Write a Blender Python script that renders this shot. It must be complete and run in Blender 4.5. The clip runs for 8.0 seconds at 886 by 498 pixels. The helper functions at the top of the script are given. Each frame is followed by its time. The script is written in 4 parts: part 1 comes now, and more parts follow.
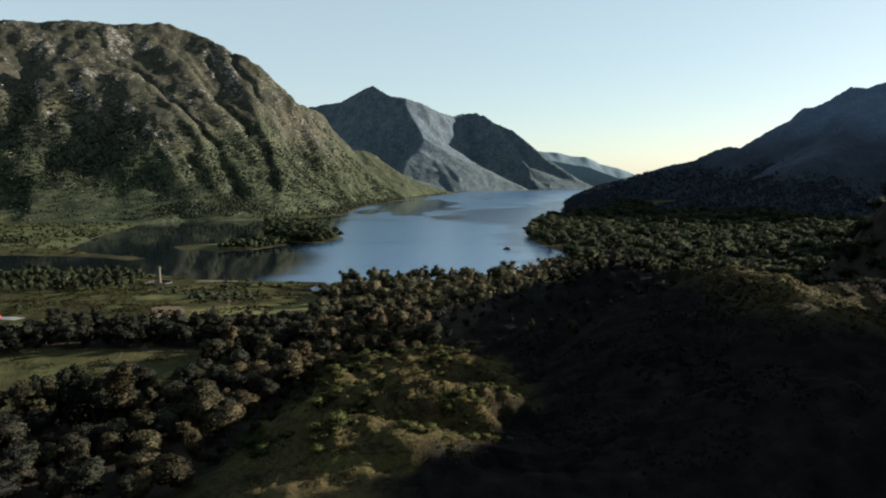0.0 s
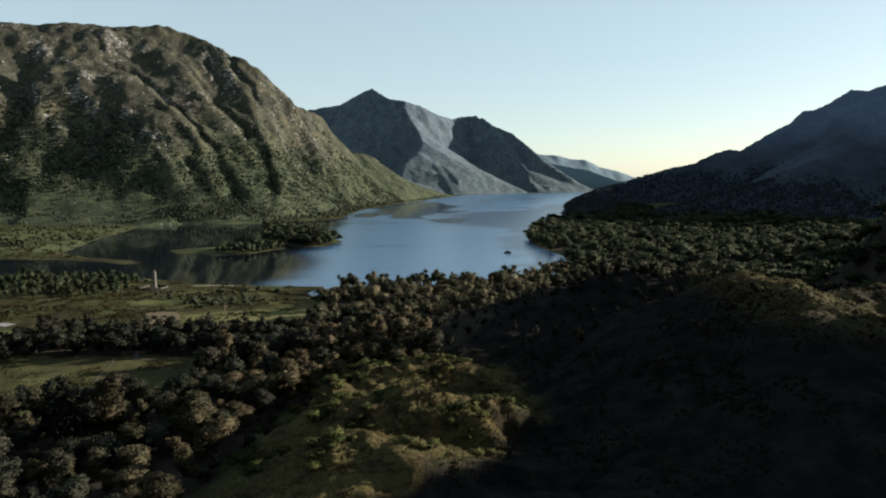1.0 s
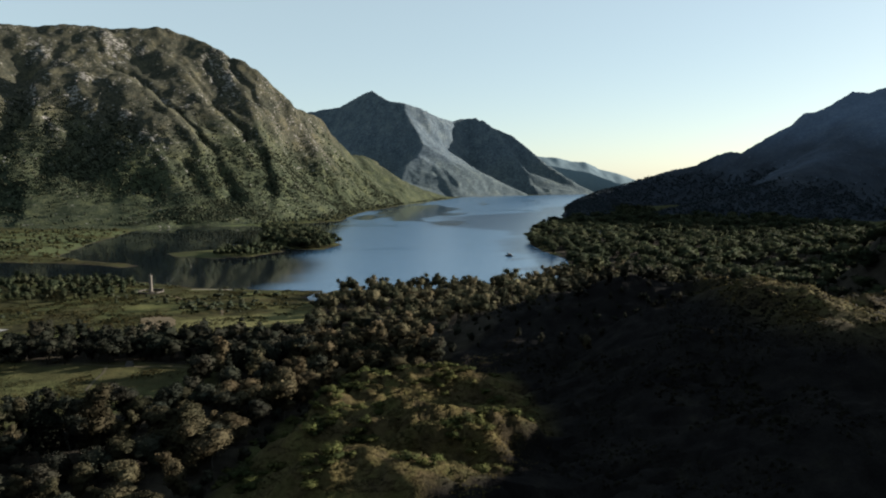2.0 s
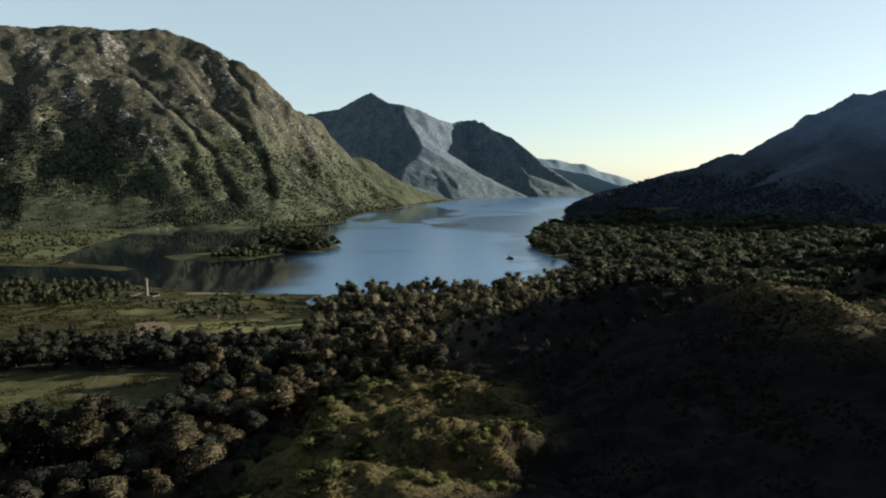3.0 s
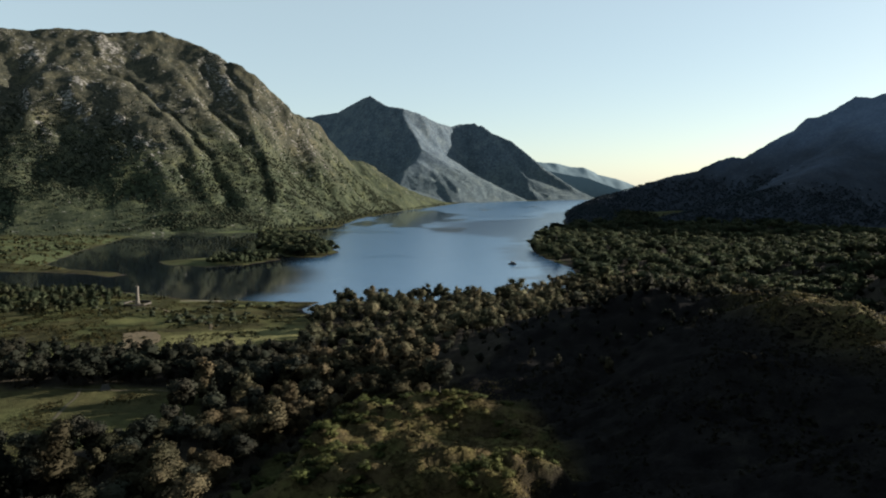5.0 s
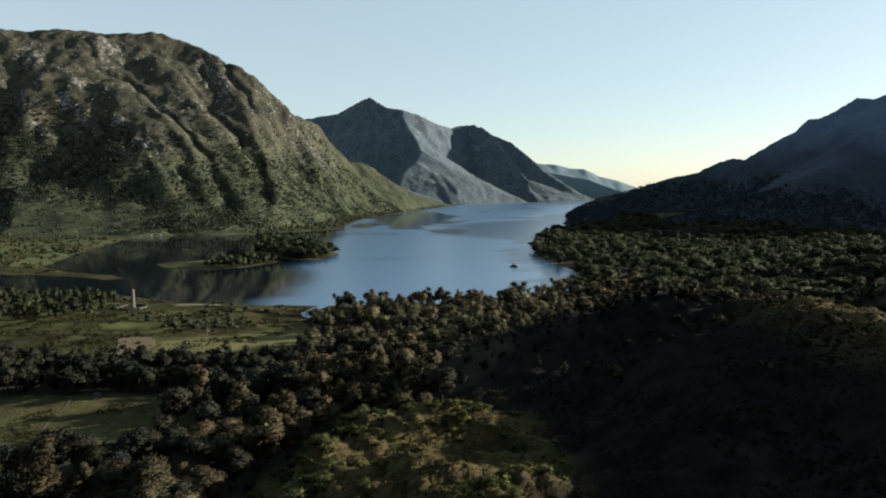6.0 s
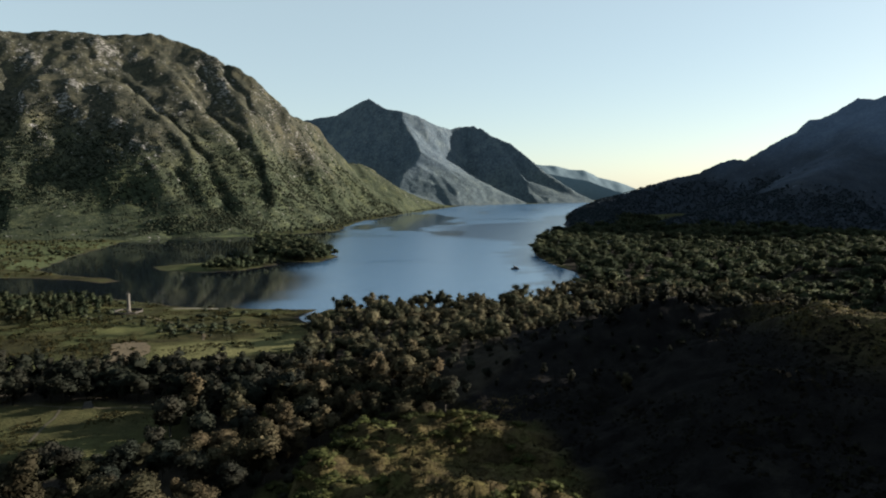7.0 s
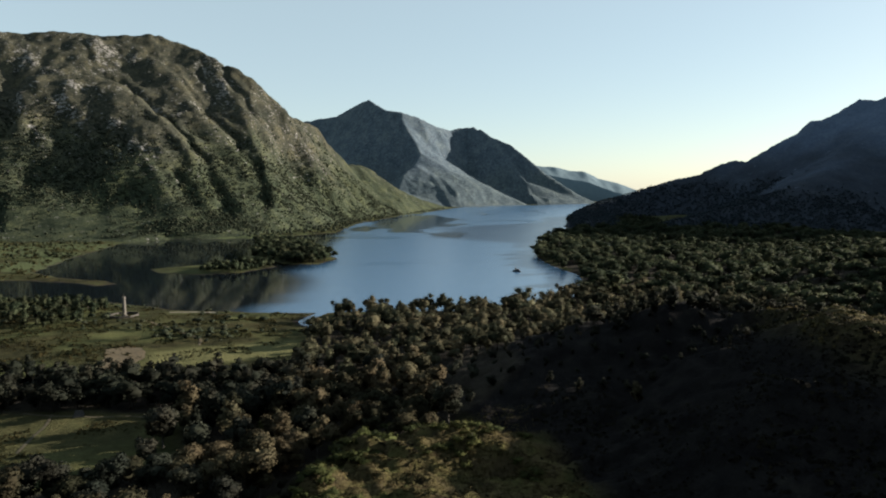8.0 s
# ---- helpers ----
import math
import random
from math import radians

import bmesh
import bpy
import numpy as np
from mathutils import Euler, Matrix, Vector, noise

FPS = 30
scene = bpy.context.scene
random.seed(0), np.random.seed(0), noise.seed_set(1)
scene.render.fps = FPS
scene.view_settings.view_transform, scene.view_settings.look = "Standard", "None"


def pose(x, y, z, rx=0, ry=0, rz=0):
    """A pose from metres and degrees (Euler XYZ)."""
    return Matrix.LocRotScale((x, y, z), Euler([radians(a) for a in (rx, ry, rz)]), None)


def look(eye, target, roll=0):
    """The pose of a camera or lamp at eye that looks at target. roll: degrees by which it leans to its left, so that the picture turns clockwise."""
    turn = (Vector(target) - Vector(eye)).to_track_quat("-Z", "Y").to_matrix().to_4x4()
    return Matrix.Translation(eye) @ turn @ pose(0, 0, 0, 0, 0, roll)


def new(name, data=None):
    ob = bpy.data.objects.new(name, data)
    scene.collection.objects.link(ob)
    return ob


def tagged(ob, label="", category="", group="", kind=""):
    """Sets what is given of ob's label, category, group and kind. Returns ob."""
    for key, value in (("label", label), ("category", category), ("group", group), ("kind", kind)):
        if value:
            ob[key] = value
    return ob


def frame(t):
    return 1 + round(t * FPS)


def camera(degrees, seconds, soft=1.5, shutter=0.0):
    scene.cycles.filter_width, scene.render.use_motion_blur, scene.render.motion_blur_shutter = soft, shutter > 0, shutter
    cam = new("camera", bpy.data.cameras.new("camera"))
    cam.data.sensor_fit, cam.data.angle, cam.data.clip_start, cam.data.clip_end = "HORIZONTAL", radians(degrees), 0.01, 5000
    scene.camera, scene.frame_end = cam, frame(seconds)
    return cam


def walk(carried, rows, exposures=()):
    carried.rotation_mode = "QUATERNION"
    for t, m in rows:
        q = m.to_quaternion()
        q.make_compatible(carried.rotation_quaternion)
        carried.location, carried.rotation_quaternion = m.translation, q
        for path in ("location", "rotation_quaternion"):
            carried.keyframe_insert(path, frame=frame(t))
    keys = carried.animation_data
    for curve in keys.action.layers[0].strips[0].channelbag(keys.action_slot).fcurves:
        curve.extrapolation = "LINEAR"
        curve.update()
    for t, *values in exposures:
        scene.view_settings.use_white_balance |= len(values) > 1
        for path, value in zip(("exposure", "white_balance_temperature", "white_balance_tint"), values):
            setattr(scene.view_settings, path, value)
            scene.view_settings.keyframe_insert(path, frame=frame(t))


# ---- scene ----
cam = camera(70.0, 8.0, 2.0)
PATH = [
    (0, (-0.347, 2.847, 99.862), (-0.209, 4.828, 99.627), -0.1),
    (1, (-0.851, 12.239, 99.821), (-0.71, 14.221, 99.595), -0.1),
    (2, (-1.364, 21.631, 99.817), (-1.222, 23.614, 99.598), -0.1),
    (3, (-1.888, 30.995, 99.849), (-1.744, 32.979, 99.636), -0.1),
    (4, (-2.421, 40.305, 99.917), (-2.276, 42.289, 99.71), -0.1),
    (5, (-2.965, 49.531, 100.021), (-2.817, 51.516, 99.819), -0.1),
    (6, (-3.518, 58.648, 100.161), (-3.369, 60.632, 99.964), -0.1),
    (7, (-4.081, 67.626, 100.337), (-3.93, 69.611, 100.144), -0.2),
    (8, (-4.654, 76.439, 100.55), (-4.502, 78.424, 100.361), -0.2),
]
walk(cam, [(t, look(eye, target, roll)) for t, eye, target, roll in PATH])

# ---- sky and sun ----
SUN_TURN, SUN_HEIGHT = radians(74), radians(14.5)
world = bpy.data.worlds.new("sky")
scene.world = world
world.use_nodes = True
wt = world.node_tree
sky = wt.nodes.new("ShaderNodeTexSky")
sky.sky_type, sky.sun_disc = "NISHITA", False
sky.sun_elevation, sky.sun_rotation = SUN_HEIGHT, SUN_TURN
sky.altitude, sky.air_density, sky.dust_density, sky.ozone_density = 100, 0.9, 0.5, 0.8
veil = wt.nodes.new("ShaderNodeMix")
veil.data_type = "RGBA"
veil.inputs[0].default_value = 0.6
veil.inputs[7].default_value = (2.8, 3.48, 3.6, 1)
wt.links.new(sky.outputs[0], veil.inputs[6])
wt.links.new(veil.outputs[2], wt.nodes["Background"].inputs[0])
wt.nodes["Background"].inputs[1].default_value = 0.06
sun = new("sun", bpy.data.lights.new("sun", "SUN"))
sun.data.energy, sun.data.angle, sun.data.color = 5.0, radians(0.6), (1.0, 0.9, 0.78)
toward = Vector((math.sin(SUN_TURN) * math.cos(SUN_HEIGHT), math.cos(SUN_TURN) * math.cos(SUN_HEIGHT), math.sin(SUN_HEIGHT)))
sun.matrix_world = look(toward * 3000, (0, 0, 0))
scene.view_settings.exposure = 1.75


# ---- numeric noise ----
def lattice(ix, iy, seed):
    n = (ix.astype(np.int64) * 374761393 + iy.astype(np.int64) * 668265263 + seed * 974634777) & 0x7FFFFFFF
    n = ((n ^ (n >> 13)) * 1274126177) & 0x7FFFFFFF
    n = ((n ^ (n >> 15)) * 2246822519) & 0x7FFFFFFF
    return (n & 0xFFFF) / 32767.5 - 1.0


def vnoise(x, y, seed=0):
    ix, iy = np.floor(x), np.floor(y)
    fx, fy = x - ix, y - iy
    fx, fy = fx**3 * (fx * (fx * 6 - 15) + 10), fy**3 * (fy * (fy * 6 - 15) + 10)
    a, b = lattice(ix, iy, seed), lattice(ix + 1, iy, seed)
    c, d = lattice(ix, iy + 1, seed), lattice(ix + 1, iy + 1, seed)
    return (a * (1 - fx) + b * fx) * (1 - fy) + (c * (1 - fx) + d * fx) * fy


def fbm(x, y, size, octaves=4, seed=0, gain=0.5):
    total, amp = 0.0, 1.0
    for k in range(octaves):
        c, s = math.cos(0.7 * k), math.sin(0.7 * k)
        total = total + amp * vnoise((c * x - s * y) / size + 17.3 * k, (s * x + c * y) / size - 9.1 * k, seed + k)
        amp, size = amp * gain, size * 0.5
    return total


def ridged(x, y, size, octaves=4, seed=0):
    total, amp = 0.0, 1.0
    for k in range(octaves):
        c, s = math.cos(0.9 * k), math.sin(0.9 * k)
        v = 1 - np.abs(vnoise((c * x - s * y) / size + 5.7 * k, (s * x + c * y) / size + 3.3 * k, seed + k)) * 2
        total, amp, size = total + amp * v, amp * 0.5, size * 0.5
    return total


def smooth(a, b, v):
    u = np.clip((v - a) / (b - a), 0, 1)
    return u * u * (3 - 2 * u)


def bump2(x, y, cx, cy, rx, ry, p=1.0):
    return np.exp(-((((x - cx) / rx) ** 2) ** p) - (((y - cy) / ry) ** 2) ** p)


def signed(x, y, outline):
    """Distance to a closed outline, positive inside."""
    x, y = np.asarray(x, float), np.asarray(y, float)
    best, inside = np.full(x.shape, 1e9), np.zeros(x.shape, bool)
    for (ax, ay), (bx, by) in zip(outline, outline[1:] + outline[:1]):
        dx, dy = bx - ax, by - ay
        u = np.clip(((x - ax) * dx + (y - ay) * dy) / (dx * dx + dy * dy), 0, 1)
        best = np.minimum(best, np.hypot(x - ax - u * dx, y - ay - u * dy))
        if dy:
            cross = ((ay > y) != (by > y)) & (x < dx * (y - ay) / dy + ax)
            inside ^= cross
    return np.where(inside, best, -best)


# ---- the lie of the land ----
LOCH = [(-900, 700), (-390, 690), (-299, 676), (-235, 648), (-190, 621), (-153, 612), (-112, 600), (-79, 592), (0, 590), (70, 600), (135, 628),
        (188, 671), (206, 789), (201, 834), (198, 918), (213, 1039), (261, 1219), (368, 1439), (570, 2164), (799, 2866), (1500, 4250),
        (1950, 4940), (1750, 4940), (1360, 4180), (700, 3800), (369, 3552), (245, 3171), (-5, 2357), (-107, 1972), (-143, 1543), (-294, 1397),
        (-460, 1397), (-518, 1315), (-502, 1181), (-448, 884), (-372, 826), (-298, 780), (-308, 764), (-402, 806), (-475, 822), (-900, 840)]
WOOD_ISLE = [(-86, 1000), (-106, 930), (-160, 945), (-215, 1040), (-265, 1260), (-215, 1300), (-135, 1150)]
GRASS_ISLE = [(-316, 905), (-296, 862), (-240, 838), (-195, 850), (-158, 915), (-178, 950), (-215, 968), (-288, 928)]
STREAM = [(-66, 598), (-74, 578), (-79, 562), (-76, 550), (-68, 539), (-61, 541), (-68, 553), (-70, 563), (-66, 577), (-58, 596)]


def water_depth(x, y):
    wx, wy = x + 5 * fbm(x, y, 45, 3, 40), y + 5 * fbm(x, y, 45, 3, 50)
    d = np.minimum(signed(wx, wy, LOCH), np.minimum(-signed(wx, wy, WOOD_ISLE), -signed(wx, wy, GRASS_ISLE)))
    return np.maximum(d, signed(x, y, STREAM))


CREST_X = [-40, 5, 30, 55, 75, 95, 113, 140, 165, 190, 280, 420]
CREST_Z = [0, 6, 14, 23, 26, 32, 37, 39, 40, 37, 34, 45]
# mounds of the moor: place, half width, depth of the steep near side and of the gentle far side, height
KNOLLS = [(13, 210, 20, 4, 20, 11), (36, 219, 9, 3.5, 12, 7), (18, 273, 22, 4, 14, 6), (-18, 272, 11, 5, 11, 6), (-13, 216, 12, 5, 15, 5), (-28, 241, 10, 5, 12, 6), (-37, 212, 9, 5, 9, 4),
          (-2, 247, 13, 4, 12, 3), (-20, 186, 14, 5, 12, 5), (6, 186, 11, 5, 10, 4), (-36, 258, 8, 5, 10, 4)]


def moor_mask(x, y):
    edge = -32 + 0.3 * (y - 245) - 0.35 * np.clip(235 - y, 0, 60) + 5 * fbm(x, y, 20, 2, 63)
    return bump2(x, y, 25, 225, 75, 85, 2.0) * smooth(edge - 13, edge + 3, x)


def ground_height(x, y):
    d = water_depth(x, y)
    land = np.minimum(-d * 0.06, 2.6) + smooth(20, 260, -d) * (1.2 + 1.2 * fbm(x, y, 90, 3, 3))
    z = np.where(d > 0, -np.minimum(d * 0.12, 6), land)
    moor = moor_mask(x, y)
    ridge_y = 352 - 40 * smooth(120, 210, x)
    front = np.where(y < ridge_y, bump2(x, y, 0, ridge_y, 1e9, 60 + 22 * smooth(110, 200, x)), bump2(x, y, 0, ridge_y, 1e9, 72))
    hill = np.interp(x, CREST_X, CREST_Z) * front
    dome = 47 * bump2(x, y, 160, 284, 72, 92, 1.15)
    spur = 27 * bump2(x, y, 158, 200, 72, 45, 1.4)
    shoulder = 144 * bump2(x, y, 390, 180, 135, 136, 1.4)
    # Two hills mostly out of view, east and bluff, added to shade the woods.
    east = 50 * bump2(x, y, 650, 580, 190, 150, 1.4)
    shade_bluff = 88 * bump2(x, y, 396, 432, 62, 55, 1.4)
    behind = 60 * bump2(x, y, 150, -250, 500, 220)
    high = np.maximum(np.maximum(hill, dome), np.maximum(np.maximum(np.maximum(shoulder, shade_bluff), east), np.maximum(behind, spur))) + 5 * moor
    high = high * (1 + 0.09 * fbm(x, y, 45, 3, 8))
    rough = np.clip(high / 12, 0, 1) * (1 - 0.75 * moor)
    for kx, ky, kr, front, back, kh in KNOLLS:
        bent = y + 3.5 * fbm(x, y, 12, 2, 60)
        high = high + kh * np.exp(-(((x + 3.5 * fbm(x, y, 12, 2, 62) - kx) / kr) ** 4)) * bump2(x, bent, x, ky, 1, np.where(bent < ky, front, back), 1.3)
    high = high + rough * (2.4 * fbm(x, y, 22, 3, 11) + 1.0 * np.abs(fbm(x, y, 9, 3, 21)) + 1.3 * smooth(-0.1, 0.45, fbm(x, y, 6.5, 2, 24)))
    high = high + moor * 0.17 * np.clip(30 - x, -20, 62)
    high = high + moor * (3.0 * smooth(-0.06, 0.02, fbm(x * 0.35, y, 13, 3, 27)) + 1.9 * smooth(-0.05, 0.03, fbm(x * 0.45, y, 6, 2, 28)) + 0.8 * np.abs(fbm(x * 0.7, y, 3.5, 2, 29)))
    z = z + np.where(d > 0, 0, smooth(0, 40, -d)) * high
    meadow = smooth(2, 20, -d) * np.clip(1 - high / 12, 0, 1)
    z = z + meadow * 0.35 * fbm(x, y, 12, 2, 31)
    rise = smooth(40, 500, -d) * smooth(700, 1300, np.hypot(x - 100, y - 500)) * (7 + 7 * fbm(x, y, 130, 3, 5) + 7 * np.abs(fbm(x, y, 75, 3, 15)))
    return z + rise


def on_ground(x, y):
    return float(ground_height(np.array([float(x)]), np.array([float(y)]))[0])


# ---- mesh helpers ----
def raw_mesh(name, verts, faces, mats=(), flat=False, which=None):
    """A mesh from an array of places and an array of equal-sided faces."""
    verts, faces = np.asarray(verts, np.float32), np.asarray(faces, np.int32)
    me = bpy.data.meshes.new(name)
    me.vertices.add(len(verts))
    me.vertices.foreach_set("co", verts.ravel())
    me.loops.add(faces.size)
    me.loops.foreach_set("vertex_index", faces.ravel())
    me.polygons.add(len(faces))
    me.polygons.foreach_set("loop_start", np.arange(0, faces.size, faces.shape[1], dtype=np.int32))
    if which is not None:
        me.polygons.foreach_set("material_index", np.asarray(which, np.int32))
    for m in mats:
        me.materials.append(m)
    me.update(calc_edges=True)
    me.polygons.foreach_set("use_smooth", np.full(len(faces), not flat))
    return me


def grid_faces(nx, ny):
    i = np.arange(nx * ny).reshape(ny, nx)
    return np.stack([i[:-1, :-1], i[:-1, 1:], i[1:, 1:], i[1:, :-1]], -1).reshape(-1, 4)


def steps(knots):
    """Growing steps along a line: (place, step) knots."""
    out = [knots[0][0]]
    while out[-1] < knots[-1][0]:
        out.append(out[-1] + float(np.interp(out[-1], [k[0] for k in knots], [k[1] for k in knots])))
    return np.array(out)


def attribute(me, name, values):
    me.attributes.new(name, "FLOAT", "POINT").data.foreach_set("value", np.asarray(values, np.float32).ravel())


def part(name, data, material, parent, label=""):
    """Links a bmesh or a mesh as one mesh object under a thing or a part."""
    if isinstance(data, bmesh.types.BMesh):
        me = bpy.data.meshes.new(name)
        data.to_mesh(me)
        data.free()
    else:
        me = data
    if material and not me.materials:
        me.materials.append(material)
    ob = new(name, me)
    ob.parent = parent
    return tagged(ob, label)


def empty(name, m, label, category, group=""):
    ob = new(name)
    ob.matrix_world = m
    return tagged(ob, label, category, group)


# ---- materials ----
def material(name, rough=0.9, metal=0.0, gloss=0.25):
    m = bpy.data.materials.new(name)
    m.use_nodes = True
    b = m.node_tree.nodes["Principled BSDF"]
    b.inputs["Roughness"].default_value, b.inputs["Metallic"].default_value = rough, metal
    b.inputs["Specular IOR Level"].default_value = gloss
    return m, m.node_tree, b


def node(tree, kind, **values):
    n = tree.nodes.new(kind)
    for key, v in values.items():
        n.inputs[key.replace("_", " ")].default_value = v
    return n


def world_noise(tree, scale, detail=4.0, rough=0.6, stretch=None):
    pos = tree.nodes.new("ShaderNodeNewGeometry").outputs["Position"]
    if stretch:
        mp = node(tree, "ShaderNodeMapping", Scale=stretch)
        tree.links.new(pos, mp.inputs[0])
        pos = mp.outputs[0]
    n = node(tree, "ShaderNodeTexNoise", Scale=scale, Detail=detail, Roughness=rough)
    tree.links.new(pos, n.inputs["Vector"])
    return n.outputs["Fac"]


def ramp(tree, fac, stops):
    r = tree.nodes.new("ShaderNodeValToRGB")
    tree.links.new(fac, r.inputs[0])
    e = r.color_ramp.elements
    while len(e) < len(stops):
        e.new(0.5)
    for el, (p, c) in zip(e, stops):
        el.position, el.color = p, (*c, 1)
    return r.outputs[0]


def mix(tree, fac, a, b, mode="MIX"):
    n = tree.nodes.new("ShaderNodeMix")
    n.data_type, n.blend_type = "RGBA", mode
    for k, v in ((0, fac), (6, a), (7, b)):
        if isinstance(v, bpy.types.NodeSocket):
            tree.links.new(v, n.inputs[k])
        elif isinstance(v, tuple):
            n.inputs[k].default_value = (*v, 1)
        else:
            n.inputs[k].default_value = v
    return n.outputs[2]


def relief(tree, bsdf, height, strength, distance):
    b = node(tree, "ShaderNodeBump", Strength=strength, Distance=distance)
    tree.links.new(height, b.inputs["Height"])
    tree.links.new(b.outputs[0], bsdf.inputs["Normal"])


def attr(tree, name):
    n = tree.nodes.new("ShaderNodeAttribute")
    n.attribute_name = name
    return n.outputs["Fac"]


def plain(name, colour, rough=0.8, metal=0.0, grain=3.0, spread=0.25):
    m, t, b = material(name, rough, metal)
    dark = tuple(c * (1 - spread) for c in colour)
    light = tuple(min(1, c * (1 + spread)) for c in colour)
    f = world_noise(t, grain, 5)
    t.links.new(ramp(t, f, [(0.3, dark), (0.7, light)]), b.inputs["Base Color"])
    relief(t, b, f, 0.4, 0.05)
    return m


def ground_material():
    m, t, b = material("moor_and_meadow", 1.0, 0.0, 0.02)
    big, mid, fine = world_noise(t, 0.018, 4), world_noise(t, 0.11, 5), world_noise(t, 0.8, 5, 0.7)
    bands = world_noise(t, 0.09, 5, 0.65, (0.3, 1, 1))
    grass = ramp(t, bands, [(0.34, (0.017, 0.02, 0.0095)), (0.47, (0.04, 0.046, 0.02)), (0.66, (0.082, 0.084, 0.036))])
    rushes = ramp(t, mid, [(0.3, (0.0105, 0.011, 0.0064)), (0.55, (0.0294, 0.029, 0.01408)), (0.75, (0.0714, 0.058, 0.02816))])
    meadow = mix(t, ramp(t, big, [(0.42, (0, 0, 0)), (0.58, (1, 1, 1))]), grass, rushes)
    moor = ramp(t, mid, [(0.3, (0.029, 0.024, 0.0155)), (0.45, (0.063, 0.05, 0.0265)), (0.55, (0.068, 0.058, 0.0265)), (0.7, (0.05, 0.051, 0.022))])
    # Near-black heath: the hill's shade is painted into this colour.
    heath_shade = ramp(t, mid, [(0.35, (0.0062, 0.006, 0.0066)), (0.6, (0.0118, 0.0112, 0.0112)), (0.75, (0.019, 0.0185, 0.0155))])
    cracks = world_noise(t, 0.14, 4, 0.6, (0.35, 1, 1))
    moor = mix(t, 0.7, moor, ramp(t, cracks, [(0.4, (1.1, 1.1, 1.1)), (0.475, (0.95, 0.95, 0.95)), (0.49, (0.25, 0.23, 0.23)), (0.505, (0.3, 0.28, 0.26)), (0.52, (0.95, 1, 0.9)), (0.62, (1.15, 1.2, 1.05))]), "MULTIPLY")
    c = mix(t, attr(t, "moor"), meadow, moor)
    c = mix(t, attr(t, "heath_shade"), c, heath_shade)
    c = mix(t, attr(t, "lawn"), c, (0.1029, 0.1, 0.04608))
    c = mix(t, attr(t, "pasture"), c, (0.062, 0.074, 0.036))
    # Leaf litter, darkened to carry the shade under the trees.
    c = mix(t, attr(t, "litter_shade"), c, ramp(t, mid, [(0.35, (0.018, 0.0155, 0.014)), (0.65, (0.036, 0.032, 0.025))]))
    c = mix(t, attr(t, "shore"), c, (0.03003, 0.0238, 0.02432))
    c = mix(t, 0.55, c, ramp(t, fine, [(0.3, (0.35, 0.35, 0.35)), (0.7, (1.1, 1.1, 1.1))]), "MULTIPLY")
    t.links.new(c, b.inputs["Base Color"])
    relief(t, b, fine, 1.0, 0.9)
    return m


def hill_material(name, low, high, rock, scale=1.0, bumpy=1.0, contrast=0.85):
    """Turf that turns from a low to a high colour with height (green to brown, or dark to haze blue), with dark heather
    streaks, and broken rock where the mesh says so.
    """
    m, t, b = material(name, 1.0, 0.0, 0.03)
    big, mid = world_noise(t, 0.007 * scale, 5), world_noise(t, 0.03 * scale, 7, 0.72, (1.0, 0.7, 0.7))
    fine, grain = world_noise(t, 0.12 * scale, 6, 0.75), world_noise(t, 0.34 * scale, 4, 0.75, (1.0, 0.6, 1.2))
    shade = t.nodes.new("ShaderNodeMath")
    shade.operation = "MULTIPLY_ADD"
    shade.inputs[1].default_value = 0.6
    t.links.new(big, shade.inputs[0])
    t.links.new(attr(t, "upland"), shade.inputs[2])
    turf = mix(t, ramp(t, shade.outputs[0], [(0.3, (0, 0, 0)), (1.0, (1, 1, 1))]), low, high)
    turf = mix(t, contrast, turf, ramp(t, mid, [(0.36, (0.5, 0.56, 0.56)), (0.5, (0.88, 0.88, 0.86)), (0.64, (1.42, 1.32, 1.1))]), "MULTIPLY")
    turf = mix(t, contrast, turf, ramp(t, fine, [(0.36, (0.48, 0.52, 0.55)), (0.5, (0.9, 0.9, 0.88)), (0.66, (1.5, 1.42, 1.28))]), "MULTIPLY")
    turf = mix(t, contrast, turf, ramp(t, grain, [(0.36, (0.4, 0.42, 0.43)), (0.5, (0.95, 0.95, 0.95)), (0.66, (1.55, 1.5, 1.4))]), "MULTIPLY")
    stone = ramp(t, grain, [(0.36, tuple(c * 0.25 for c in rock)), (0.52, rock), (0.7, tuple(c * 1.7 for c in rock))])
    broken = world_noise(t, 0.11 * scale, 4, 0.6, (0.7, 1.0, 1.2))
    add = t.nodes.new("ShaderNodeMath")
    add.operation = "MULTIPLY_ADD"
    add.inputs[1].default_value, add.inputs[2].default_value = 0.17, 0.0
    t.links.new(attr(t, "rock"), add.inputs[0])
    t.links.new(broken, add.inputs[2])
    c = mix(t, ramp(t, add.outputs[0], [(0.655, (0, 0, 0)), (0.685, (1, 1, 1))]), turf, stone)
    t.links.new(c, b.inputs["Base Color"])
    relief(t, b, fine, 0.7 * bumpy, 4.0 / scale)
    return m


